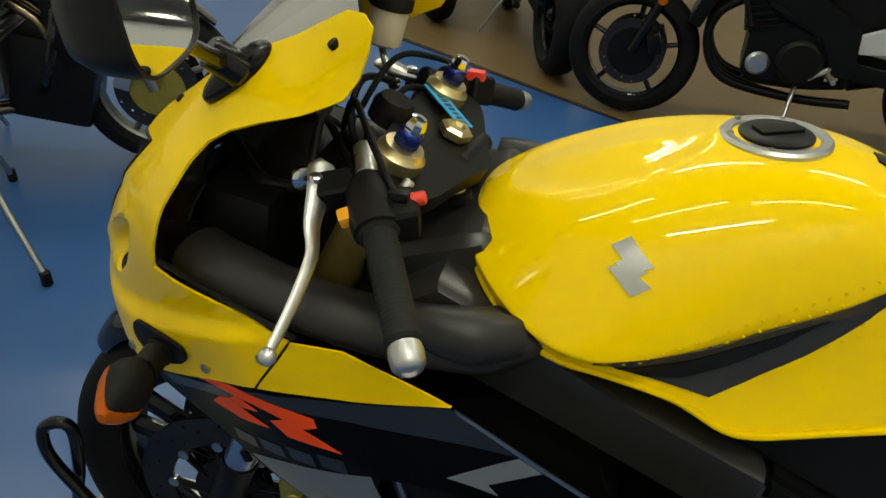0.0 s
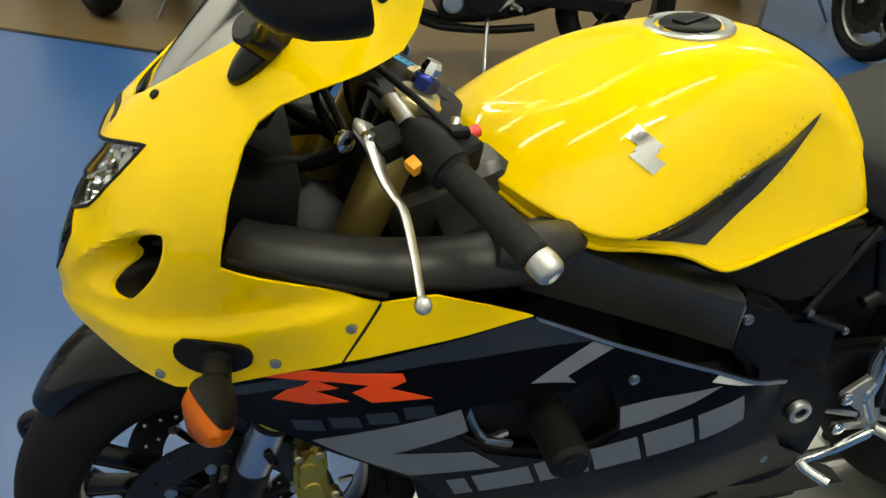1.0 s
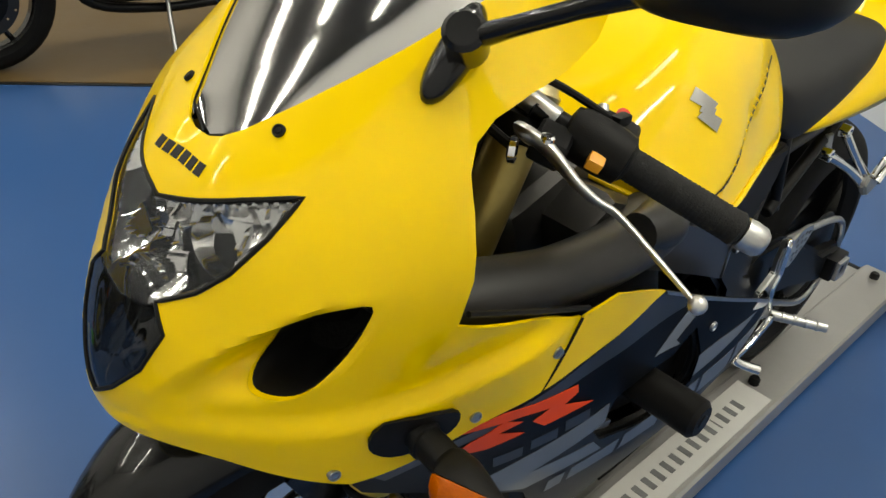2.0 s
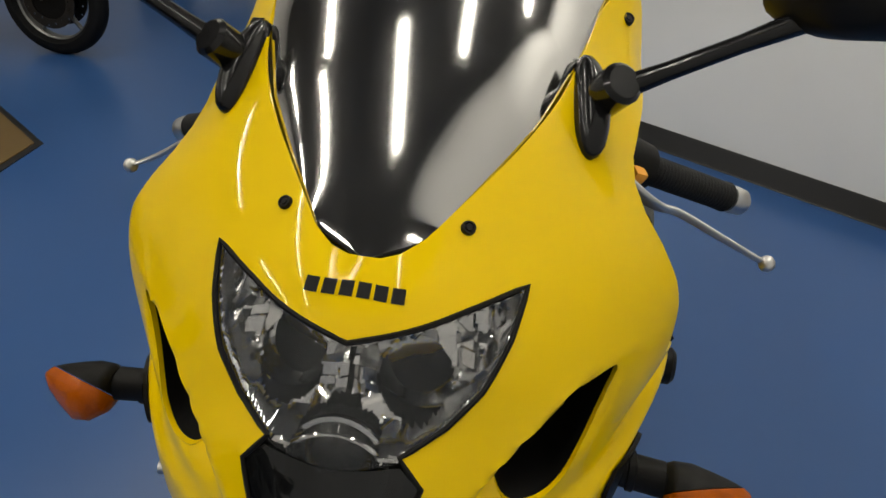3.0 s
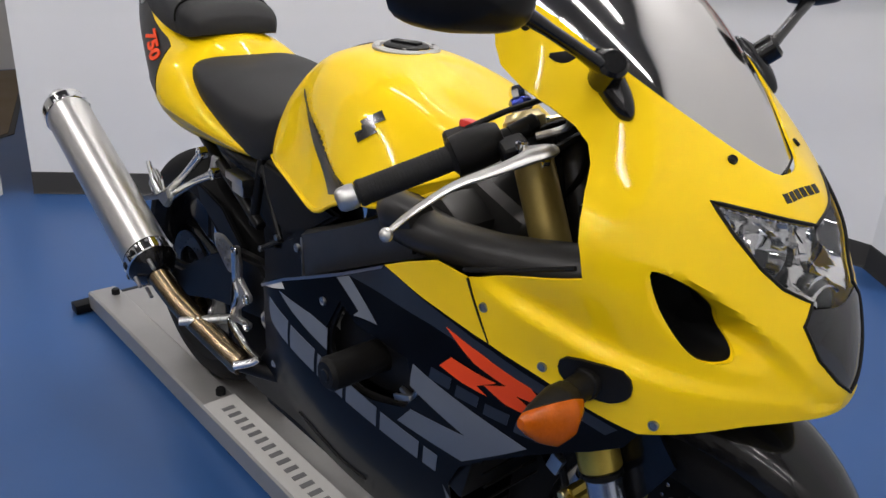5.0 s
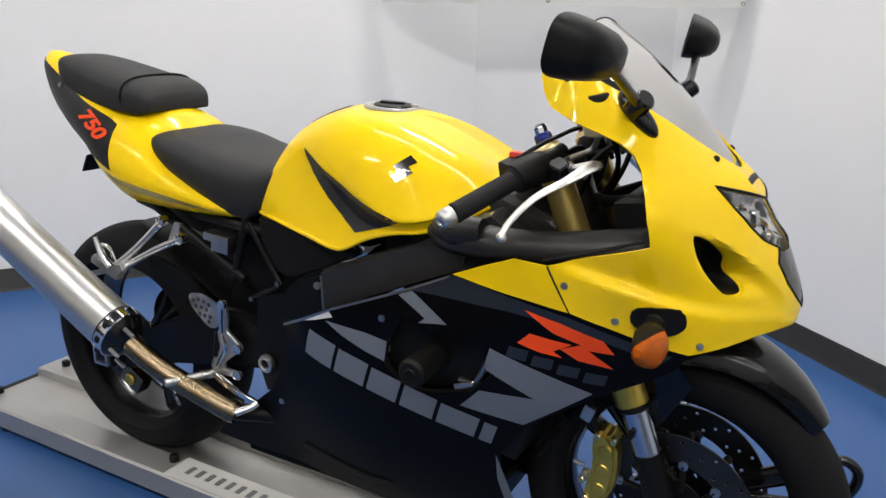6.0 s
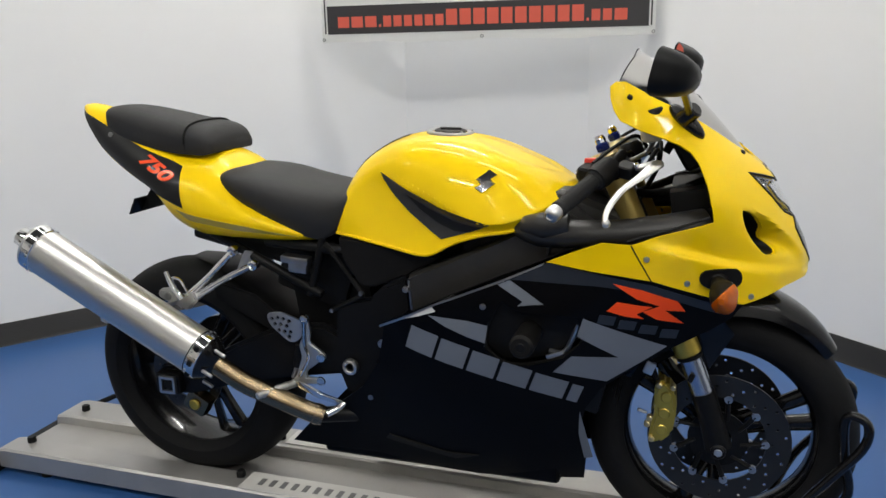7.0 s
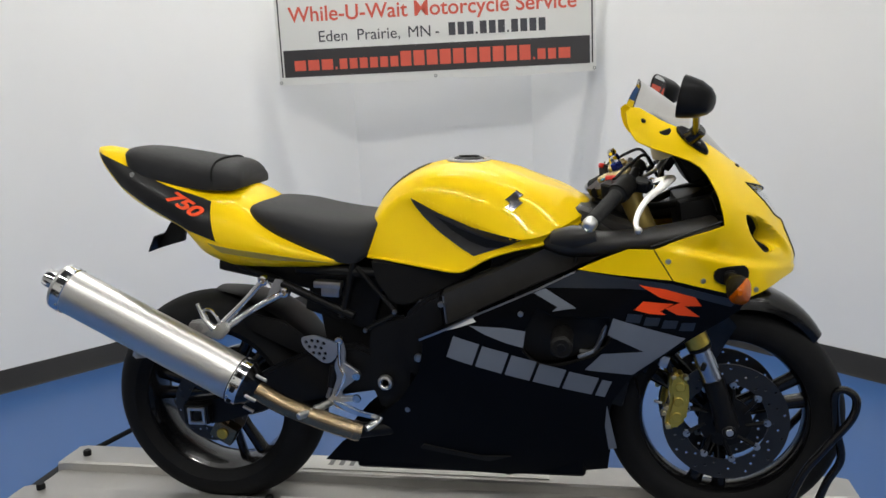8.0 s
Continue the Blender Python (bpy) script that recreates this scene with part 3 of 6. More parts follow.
def side_of(p, line):
    """Distance to a line of points, positive below it, and how far along it lies (0 to 1)."""
    best = (9, 0, 0)
    for i in range(len(line) - 1):
        d, t = seg_dist(p, line[i], line[i + 1])
        if d < best[0]:
            (ax, ay), (bx, by) = line[i], line[i + 1]
            best = (d, (i + t) / (len(line) - 1), (bx - ax) * (p[1] - ay) - (by - ay) * (p[0] - ax))
    return best[0] * (1 if best[2] > 0 else -1), best[1]


def ease(x):
    x = max(0.0, min(1.0, x))
    return x * x * (3 - 2 * x)


def upper(u, v):
    a = abs(u)
    r = upper_r(u, v)
    d, t = side_of((a, v), RIDGE)
    # a soft-edged swage along the side: hollow above it, rounded below
    r += 0.011 * math.exp(-(d / (0.046 if d > 0 else 0.015)) ** 2) * ease(t * 6) * (1 - 0.5 * t)
    if d < 0:
        r -= 0.014 * ease(-d / 0.022) * math.exp(-((-d) / 0.045) ** 2) * ease(t * 3) * (1 - t) * 1.6
    dt, tt = side_of((a, v), SCOOP_TOP)
    dl, tl = side_of((a, v), SCOOP_LOW)
    # the scoop in front of the intake: sharp upper lip, soft lower lip
    r += 0.004 * math.exp(-abs(dt) / 0.012) * ease(tt * 4)
    if dt > 0 and dl < 0:
        r -= 0.072 * ease(dt / 0.020) * ease(-dl / 0.036) * ease((1 - tt) * 2.2) * ease(-side_of((a, v), SCOOP_REAR)[0] / 0.040)
    th = u / UNIT
    return (AXIS + r * math.cos(th), r * math.sin(th), v)


def both(half):
    """A closed outline over both sides from one side's points, from the middle at the top to the middle below."""
    p = [uv(*q) for q in half]
    return p + [(-u, v) for u, v in reversed(p) if abs(u) > 1e-9]


SHELL = both([(1.442, 0, .9335), (1.441, .012, .934), (1.436, .026, .938), (1.424, .042, .947), (1.404, .059, .962), (1.371, .082, .984), (1.328, .106, 1.011), (1.27, .127, 1.046), (1.21, .147, 1.082), (1.174, .157, 1.102),
              (1.156, .165, 1.103), (1.147, .176, 1.094), (1.150, .184, 1.072), (1.158, .189, 1.048), (1.172, .192, 1.027), (1.208, .191, 1.008), (1.250, .190, .994), (1.288, .190, .980), (1.311, .194, .966), (1.326, .205, .948),
              (1.335, .222, .925), (1.341, .234, .900), (1.347, .240, .880), (1.362, .242, .838), (1.208, .257, .789), (1.248, .256, .718), (1.318, .234, .695), (1.385, .214, .675), (1.425, .195, .664),
              (1.460, .160, .674), (1.500, .118, .686), (1.538, .064, .692), (1.556, 0, .690)])
LENS_EDGE = both([(1.486, 0, .886), (1.470, .040, .897), (1.452, .080, .908), (1.425, .122, .919), (1.453, .115, .888), (1.478, .100, .858), (1.497, .078, .835), (1.517, .049, .819),
                  (1.523, .067, .798), (1.540, .054, .762), (1.555, .027, .732), (1.561, 0, .713)])
INTAKE = [(.199, .8550), (.172, .846), (.148, .831), (.126, .812), (.113, .794), (.107, .779), (.109, .767), (.118, .759), (.136, .758), (.152, .763), (.167, .780), (.183, .806), (.195, .834)]


def grown(poly, k):
    c = sum((Vector(p) for p in poly), Vector((0, 0))) / len(poly)
    return [tuple(c + (Vector(p) - c) * k) for p in poly]


intake_l = rounded(INTAKE, 3)
intake_r = [Vector((-p.x, p.y)) for p in intake_l]
fairing = part("upper_fairing", skin(SHELL, upper, 0.003, 0.0055, [LENS_EDGE, intake_l, intake_r]), YELLOW, bike, "glossy yellow upper fairing", 50)

for s, hole in ((1, intake_l), (-1, intake_r)):
    c = sum(hole, Vector((0, 0))) / len(hole)
    loops = []
    for k, deep in ((1.0, 0.0005), (0.992, 0.006), (0.92, 0.045), (0.86, 0.075)):
        loop = []
        for p in hole:
            q = c + (p - c) * k
            v = Vector(upper(q.x, q.y))
            loop.append(v - Vector((0.85, 0.25 * s, -0.05)) * deep)
        loops.append(loop)
    part("intake_lip", rings(loops[:2], caps=False), YELLOW, fairing, "yellow mouth of the air intake")
    part("intake_duct", rings(loops[1:], caps=False), SATIN, fairing, "black air intake duct")
    bm = bmesh.new()
    bm.faces.new([bm.verts.new(v) for v in loops[3]])
    part("intake_mesh", bm, shader("intake_mesh", (0.004, 0.004, 0.004), 0.6, var=0.6, scale=150, bump=0.8, bump_scale=260, spec=0.1) if s > 0 else bpy.data.materials["intake_mesh"], fairing, "black wire mesh")

# headlight
head = part("headlight", skin(grown(LENS_EDGE, 1.02), upper, 0.002, 0.012, lift=-0.060), SATIN, bike, "headlight unit with clear lens and chrome reflectors")
top_edge = both([(1.486, 0, .884), (1.470, .040, .895), (1.452, .080, .906), (1.427, .120, .917), (1.450, .115, .890), (1.475, .102, .860), (1.500, .076, .830), (1.515, .052, .816), (1.53, 0, .806)])
low_edge = both([(1.53, 0, .806), (1.517, .050, .813), (1.521, .066, .797), (1.544, .042, .746), (1.559, .011, .716), (1.561, 0, .713)])
o = part("clear_lens", skin(top_edge, upper, 0.003, 0.012), LENS, head, "clear polished headlight lens")
o.visible_shadow = False
o = part("smoked_lens", skin(low_edge, upper, 0.003, 0.012), SMOKE, head, "dark smoked lower lens")
edge = [Vector(upper(*p)) for p in dense(LENS_EDGE, 0.01)]
part("lens_seal", tube(edge, 0.0023, 6, 1, True, False), PLASTIC, head, "black rubber lens seal")
for s in (-1, 1):
    bowl = [(0.004, 0.0), (0.012, 0.002), (0.022, 0.008), (0.031, 0.018), (0.036, 0.030), (0.038, 0.034), (0.033, 0.030), (0.02, 0.006)]
    part("reflector", lathe([(0.0005, 0)] + bowl[:6], Matrix.Translation((1.425, s * 0.048, 0.852)) @ pose(0, 0, 0, 0, 72, s * 12), 28, bowl=True), DIM_CHROME, head, "chrome reflector bowl")
    for i in range(4):
        t = i / 3
        a = Vector((1.388, s * 0.116, .900)).lerp(Vector((1.452, s * 0.074, .826)), t)
        part("reflector_facet", box((0.006, 0.020, 0.011), Matrix.Translation(a) @ pose(0, 0, 0, 20 * s, 18 - 40 * (i % 2), s * (25 + 18 * (i % 3))), 0.002, 1), CHROME, head)
    for i in range(3):
        t = i / 2
        a = Vector((1.452, s * 0.012, .862)).lerp(Vector((1.412, s * 0.085, .884)), t)
        part("reflector_facet", box((0.005, 0.016, 0.016), Matrix.Translation(a) @ pose(0, 0, 0, 0, 30 - 50 * (i % 2), s * 22), 0.002, 1), CHROME, head)
    part("reflector_wing", plate([(0, 0), (0.075, 0.03), (0.085, 0.05), (0.03, 0.045), (0.0, 0.02)], 0.003, Matrix.Translation((1.448, s * 0.016, .836)) @ Matrix(((-.35, 0, .94, 0), (s * .94, 0, s * .35, 0), (0.08, 1, 0, 0), (0, 0, 0, 1)))), CHROME, head)


def ribbed(s):
    """The moulded chrome wall round the bowl: upright ribs outside, broad facets towards the middle."""
    bm = bmesh.new()
    n, m_ = 84, 60
    rng = random.Random(5)
    tilt = [[(rng.uniform(-1, 1), rng.uniform(-1, 1), rng.uniform(-1, 1)) for _ in range(12)] for _ in range(16)]
    known = {}

    def at(i, j):
        if (i, j) not in known:
            u, v = s * .002 + s * .135 * i / n, .800 + .122 * j / m_
            rim = min(seg_dist((u, v), INNER_EDGE[k - 1], INNER_EDGE[k])[0] for k in range(len(INNER_EDGE)))
            ta, tb, tc = tilt[(i + j // 6) // 8][j // 10]
            deep = .032 + .0016 * ta * ((i + j // 6) % 8 - 4) + .0011 * tb * (j % 10 - 5) + .003 * tc + (.0025 if i > 58 and (i // 3) % 2 else 0)
            deep = min(deep, .007 + 3.2 * max(0, rim - .004))
            known[i, j] = bm.verts.new(Vector(upper(u, v)) - Vector((deep, 0, 0)))
        return known[i, j]
    for i in range(n):
        for j in range(m_):
            u, v = s * .002 + s * .135 * (i + .5) / n, .800 + .122 * (j + .5) / m_
            p = upper(u, v)
            if inside((u, v), INNER_EDGE) and math.hypot(p[1] - s * .048, p[2] - .852) > .027 and math.hypot(p[1], p[2] - .800) > .036:
                bm.faces.new((at(i, j), at(i + 1, j), at(i + 1, j + 1), at(i, j + 1)))
    return bm


INNER_EDGE = grown(top_edge, 1.03)
for s in (-1, 1):
    part("reflector_wall", ribbed(s), DIM_CHROME, head, "ribbed chrome reflector wall", 12)
part("lower_reflector", lathe([(0.0005, 0), (0.015, 0.003), (0.027, 0.012), (0.034, 0.026), (0.036, 0.03)], Matrix.Translation((1.475, 0, .782)) @ pose(0, 0, 0, 0, 76, 0), 28, bowl=True), GLOSS_BLACK, head, "round dark projector bowl")
part("projector", lathe([(.0005, .030), (.012, .028), (.022, .022), (.030, .012), (.034, 0), (.034, -.02)], Matrix.Translation((1.490, 0, .797)) @ pose(0, 0, 0, 0, 72, 0), 32), GLOSS_BLACK, head, "dark round projector lens")
part("reflector_ring", lathe([(0.036, 0), (0.040, 0), (0.040, 0.006), (0.036, 0.006)], Matrix.Translation((1.503, 0, .790)) @ pose(0, 0, 0, 0, 76, 0), 32, True), CHROME, head, "chrome ring")
part("divider", tube([(1.510, -.034, .808), (1.508, -.018, .817), (1.507, 0, .820), (1.508, .018, .817), (1.510, .034, .808)], 0.0022, 8, 5), DIM_CHROME, head)

# nose name as plain blocks
for i in range(6):
    y0 = -0.0385 + i * 0.0130
    u0 = [uv(1.463, y0 + a, .9125 + b) for a, b in ((0, 0), (0.0098, 0), (0.0100, 0.0082), (0.0002, 0.0082))]
    part("name_block", skin(u0, upper, 0.0006, 0.006, lift=0.0008), BLACK_DECAL, fairing, "black block of the nose name")

# fasteners of the upper fairing
def stud(p, n, r, material, parent, name="screw", label=""):
    n = Vector(n).normalized()
    p = Vector(p)
    return part(name, lathe([(0.0004, 0.003), (r * 0.45, 0.003), (r * 0.5, 0.0018), (r * 0.62, 0.0018), (r * 0.7, 0.0032), (r * 0.92, 0.003), (r, 0.001), (r, -0.003)], along(p, p + n), 16), material, parent, label)


for s in (-1, 1):
    for x, y, z in ((1.235, .254, .762), (1.314, .234, .712), (1.437, .187, .680)):
        q = upper(*uv(x, s * y, z))
        stud(q, (0.25, s, 0.05), 0.0062, STEEL, fairing, label="bright button-head screw")
    for x, y, z in ((1.41, .071, .953), (1.188, .172, 1.072)):
        q = upper(*uv(x, s * y, z))
        stud(q, (0.55, s * 0.35, 0.75), 0.0058, PLASTIC, fairing, label="black screen screw")

# where the screen meets the fairing, by its height on the screen
_rim = [Vector(upper(*uv(*p))) for p in ((1.442, .001, .9335), (1.436, .026, .938), (1.424, .042, .947), (1.404, .059, .962), (1.371, .082, .984), (1.328, .106, 1.011), (1.27, .127, 1.046), (1.21, .147, 1.082), (1.174, .157, 1.102))]
_v = [(1.440 - p.x) / .248 for p in _rim]
SCREEN_W = (_v + [_v[-1] + .15], [p.y for p in _rim] + [_rim[-1].y + .006])
SCREEN_Z = (_v + [_v[-1] + .15], [p.z for p in _rim] + [_rim[-1].z + .022])

# windscreen: a bowed sheet rising from the fairing's upper edge
def screen(u, v):
    """u across from -1 to 1, v from the foot (0) to the top (1)."""
    zc = 0.930 + 0.239 * v + 0.022 * math.sin(math.pi * v)
    xc = 1.440 - 0.248 * v
    w = float(np.interp(v, *SCREEN_W)) + .003
    edge_z = float(np.interp(v, *SCREEN_Z)) - .003
    y = w * math.sin(u * 1.25) / math.sin(1.25)
    drop = (1 - math.cos(u * 1.25)) / (1 - math.cos(1.25))
    return (xc - 0.004 - 0.006 * drop * v, y, (zc - 0.004) * (1 - drop) + edge_z * drop)


bm = bmesh.new()
grid = [[Vector(screen(-1 + 2 * i / 28, j / 20)) for i in range(29)] for j in range(21)]
for j in range(21):
    for i in range(29):
        u = -1 + 2 * i / 28
        if j > 16:
            grid[j][i] = Vector(screen(u, 0.8 + (0.2 + 0.12 * max(0, abs(u) - 0.45)) * (j - 16) / 4))
V = [[bm.verts.new(p) for p in r] for r in grid]
for j in range(20):
    for i in range(28):
        bm.faces.new((V[j][i], V[j][i + 1], V[j + 1][i + 1], V[j + 1][i]))
bm.normal_update()
bmesh.ops.solidify(bm, geom=bm.faces[:], thickness=0.0025)
ws = part("windscreen", bm, SCREEN, bike, "mirror-coated bowed plastic windscreen")
rim_ = [grid[j][0] for j in range(21)] + grid[20][1:-1] + [grid[j][28] for j in range(20, -1, -1)]
part("screen_edge", tube(rim_, 0.0014, 6, 1, False, False), PLASTIC, ws, "black rubber edging")

# mirrors
for s in (-1, 1):
    m = part("mirror", box((0.001, 0.001, 0.001), pose(1.29, s * .15, 1.02), 0), PLASTIC, bike, "black rear-view mirror on a stalk")
    base = Vector(upper(*uv(1.288, s * .146, 1.022)))
    c0, c1 = Vector(uv(1.262, s * .141, 1.050)), Vector(uv(1.328, s * .148, .990))
    dv = (c1 - c0).normalized()
    wv = Vector((-dv.y, dv.x)) * 0.021
    pts = rounded([c0, c0.lerp(c1, .12) + wv * .8, c0.lerp(c1, .45) + wv, c0.lerp(c1, .85) + wv * .7, c1, c0.lerp(c1, .85) - wv * .7, c0.lerp(c1, .45) - wv, c0.lerp(c1, .12) - wv * .8], 3)
    if s > 0:
        pts = pts[::-1]
    out = Vector((0.50, s * 0.55, 0.67))
    domed = [[Vector(upper(*v)) + out * up for v in grown(pts, k)] for k, up in ((1.0, -.002), (1.0, .004), (.93, .009), (.78, .013), (.5, .017), (.2, .018))]
    part("mirror_base", rings(domed), GLOSS_BLACK, m, "black mirror base")
    part("stalk", tube([base + Vector((0.01, s * 0.008, 0.012)), base + Vector((0.006, s * 0.055, 0.036)), base + Vector((0.000, s * 0.105, 0.061)), base + Vector((-0.008, s * 0.160, 0.088))], [0.011, 0.0078, 0.0075, 0.011], 12, 6), GLOSS_BLACK, m)
    part("stalk_hub", rod(base + Vector((-0.005, s * 0.004, 0.002)), base + Vector((0.022, s * 0.022, 0.028)), 0.0175, 18, .004), GLOSS_BLACK, m)
    c = Vector((1.262, s * .338, 1.122 if s < 0 else 1.133))
    rot = Matrix(((0, 0, 1, 0), (-1, 0, 0, 0), (0, 1, 0, 0), (0, 0, 0, 1)))
    m4 = Matrix.Translation(c) @ pose(0, 0, 0, s * 6, 12, s * 13) @ rot

    def squared(bm, half_x, half_y):
        """Turns the round section into a rounded rectangle, wider at its outer end."""
        for v in bm.verts:
            r = math.hypot(v.co.x, v.co.y)
            if r > 1e-5:
                cx, cy = v.co.x / r, v.co.y / r
                k = r / (abs(cx) ** 3.4 + abs(cy) ** 3.4) ** (1 / 3.4)
                v.co.x, v.co.y = cx * k * half_x, cy * k * half_y * (1.0 + 0.13 * cx * -s)
        bm.transform(m4)
        return bm
    shell = lathe([(0.001, 0.060), (0.35, 0.057), (0.62, 0.048), (0.84, 0.030), (0.96, 0.008), (1.0, -0.006), (0.95, -0.007), (0.93, -0.002), (0.001, -0.0015)], None, 40)
    part("mirror_shell", squared(shell, 0.074, 0.042), SATIN, m, "satin black mirror shell")
    gl = lathe([(0.001, -0.0045), (0.935, -0.0045), (0.935, -0.003), (0.001, -0.003)], None, 40)
    part("mirror_glass", squared(gl, 0.074, 0.042), MIRROR, m, "mirror glass")

# turn signals: a pod on a short rubber stalk, its front half an amber lens
POD = [(.262, 1.365, 1.394, .698, .731), (.268, 1.360, 1.404, .688, .734), (.284, 1.358, 1.411, .678, .735), (.300, 1.361, 1.408, .674, .732),
       (.317, 1.366, 1.399, .683, .727), (.330, 1.371, 1.391, .695, .722), (.337, 1.374, 1.384, .704, .716)]
STALK = [(.188, 1.340, 1.400, .696, .748), (.200, 1.352, 1.396, .700, .742), (.212, 1.358, 1.393, .702, .738), (.214, 1.361, 1.390, .704, .735), (.228, 1.361, 1.390, .702, .733),
         (.229, 1.359, 1.392, .700, .735), (.235, 1.359, 1.392, .699, .735), (.236, 1.361, 1.390, .701, .732), (.262, 1.362, 1.391, .698, .730)]


def pod_shape(rows, s, n=20):
    """Rounded cross sections along y, each given by its bounds in x and z."""
    loops = []
    for q in spline([Vector((r[1], r[0], r[3])) for r in rows], 4):
        y = q.y
        x0, x1, z0, z1 = (float(np.interp(y, [r[0] for r in rows], [r[k] for r in rows])) for k in (1, 2, 3, 4))
        loop = []
        for i in range(n):
            c, d_ = math.cos(2 * math.pi * i / n), math.sin(2 * math.pi * i / n)
            loop.append(Vector(((x0 + x1) / 2 + (x1 - x0) / 2 * math.copysign(abs(c) ** .8, c), s * y, (z0 + z1) / 2 + (z1 - z0) / 2 * math.copysign(abs(d_) ** .8, d_))))
        loops.append(loop)
    return rings(loops)


for s in (-1, 1):
    sig = part("turn_signal", pod_shape(STALK, s), PLASTIC, bike, "amber turn signal on a black rubber stalk")
    base = skin(rounded([uv(1.336, s * .225, .741), uv(1.395, s * .205, .741), uv(1.408, s * .20, .715), uv(1.39, s * .208, .698), uv(1.36, s * .22, .700), uv(1.334, s * .227, .716)], 3), upper, 0.004, 0.01, lift=0.005)
    part("signal_base", base, PLASTIC, sig, "black rubber base")
    cut, front = Vector((1.390, s * .300, .726)), Vector((.74, s * .26, -.60))
    lens, body = pod_shape(POD, s), pod_shape(POD, s)
    bmesh.ops.bisect_plane(lens, geom=lens.verts[:] + lens.edges[:] + lens.faces[:], plane_co=cut + front * .0008, plane_no=front, clear_inner=True)
    bmesh.ops.bisect_plane(body, geom=body.verts[:] + body.edges[:] + body.faces[:], plane_co=cut, plane_no=front, clear_outer=True)
    for half in (lens, body):
        bmesh.ops.holes_fill(half, edges=[e for e in half.edges if e.is_boundary])
    part("amber_lens", lens, AMBER, sig, "amber ribbed lens")
    part("signal_cap", body, PLASTIC, sig, "black cap behind the lens")

# ---------------------------------------------------------------- lower fairing
LOWER = [(1.042, .250, .747), (1.250, .255, .722), (1.173, .256, .708), (1.317, .205, .607), (1.113, .262, .633), (1.285, .206, .556), (1.165, .200, .466),
         (.722, .262, .574), (1.11, .200, .435), (.90, .266, .62), (.66, .225, .45), (.90, .205, .36), (1.10, .150, .30), (.90, .135, .20), (.60, .135, .22),
         (1.10, .110, .20), (.45, .150, .28), (1.42, .192, .665), (1.36, .216, .68), (1.105, .256, .79), (1.208, .257, .79), (.66, .235, .57), (.35, .13, .2)]
lower_y = thin_plate([(x, z, y) for x, y, z in LOWER])


def lower(x, z):
    return (x, lower_y(x, z), z)


def flank(s, lift=0.0):
    """The lower fairing's surface on one side; the normal points outwards."""
    if s > 0:
        return lambda a, z: (-a, lower_y(-a, z) + lift, z)
    return lambda a, z: (a, -lower_y(a, z) - lift, z)


def on_flank(name, outline, s, thick, material, parent, label="", lift=0.0, step=0.02, holes=()):
    k = -1 if s > 0 else 1
    return part(name, skin([(k * x, z) for x, z in outline], flank(s), thick, step, [[(k * x, z) for x, z in h] for h in holes], lift), material, parent, label)


SIDE = [(.662, .575), (.80, .641), (.944, .700), (1.040, .744), (1.136, .728), (1.252, .714), (1.34, .690), (1.425, .662), (1.405, .630), (1.365, .602), (1.285, .557), (1.215, .508),
        (1.150, .452), (1.116, .396), (1.100, .323), (1.112, .240), (1.105, .175), (.85, .158), (.60, .166), (.345, .180), (.40, .240), (.488, .310), (.582, .388), (.640, .470), (.658, .538)]
GAP = [(.945, .655), (.985, .632), (1.105, .632), (1.118, .578), (1.075, .530), (1.0, .505), (.945, .505), (.905, .545), (.91, .595)]
WEDGE = [(1.037, .743), (1.092, .768), (1.150, .791), (1.206, .789), (1.248, .718), (1.136, .730)]
RED_MARK = {-1: ([(1.174, .708), (1.236, .696), (1.300, .673), (1.316, .649), (1.277, .652), (1.314, .620), (1.261, .631), (1.234, .649), (1.267, .662), (1.222, .677)],
                 [(1.164, .649), (1.184, .669), (1.218, .664), (1.252, .660), (1.222, .643), (1.236, .633), (1.199, .638)]),
            1: ([(1.338, .690), (1.285, .704), (1.184, .691), (1.180, .679), (1.198, .670), (1.150, .652), (1.217, .648), (1.238, .666), (1.220, .677), (1.256, .685)],
                [(1.280, .688), (1.253, .674), (1.278, .667), (1.242, .650), (1.282, .641), (1.324, .647), (1.308, .667), (1.290, .677)])}
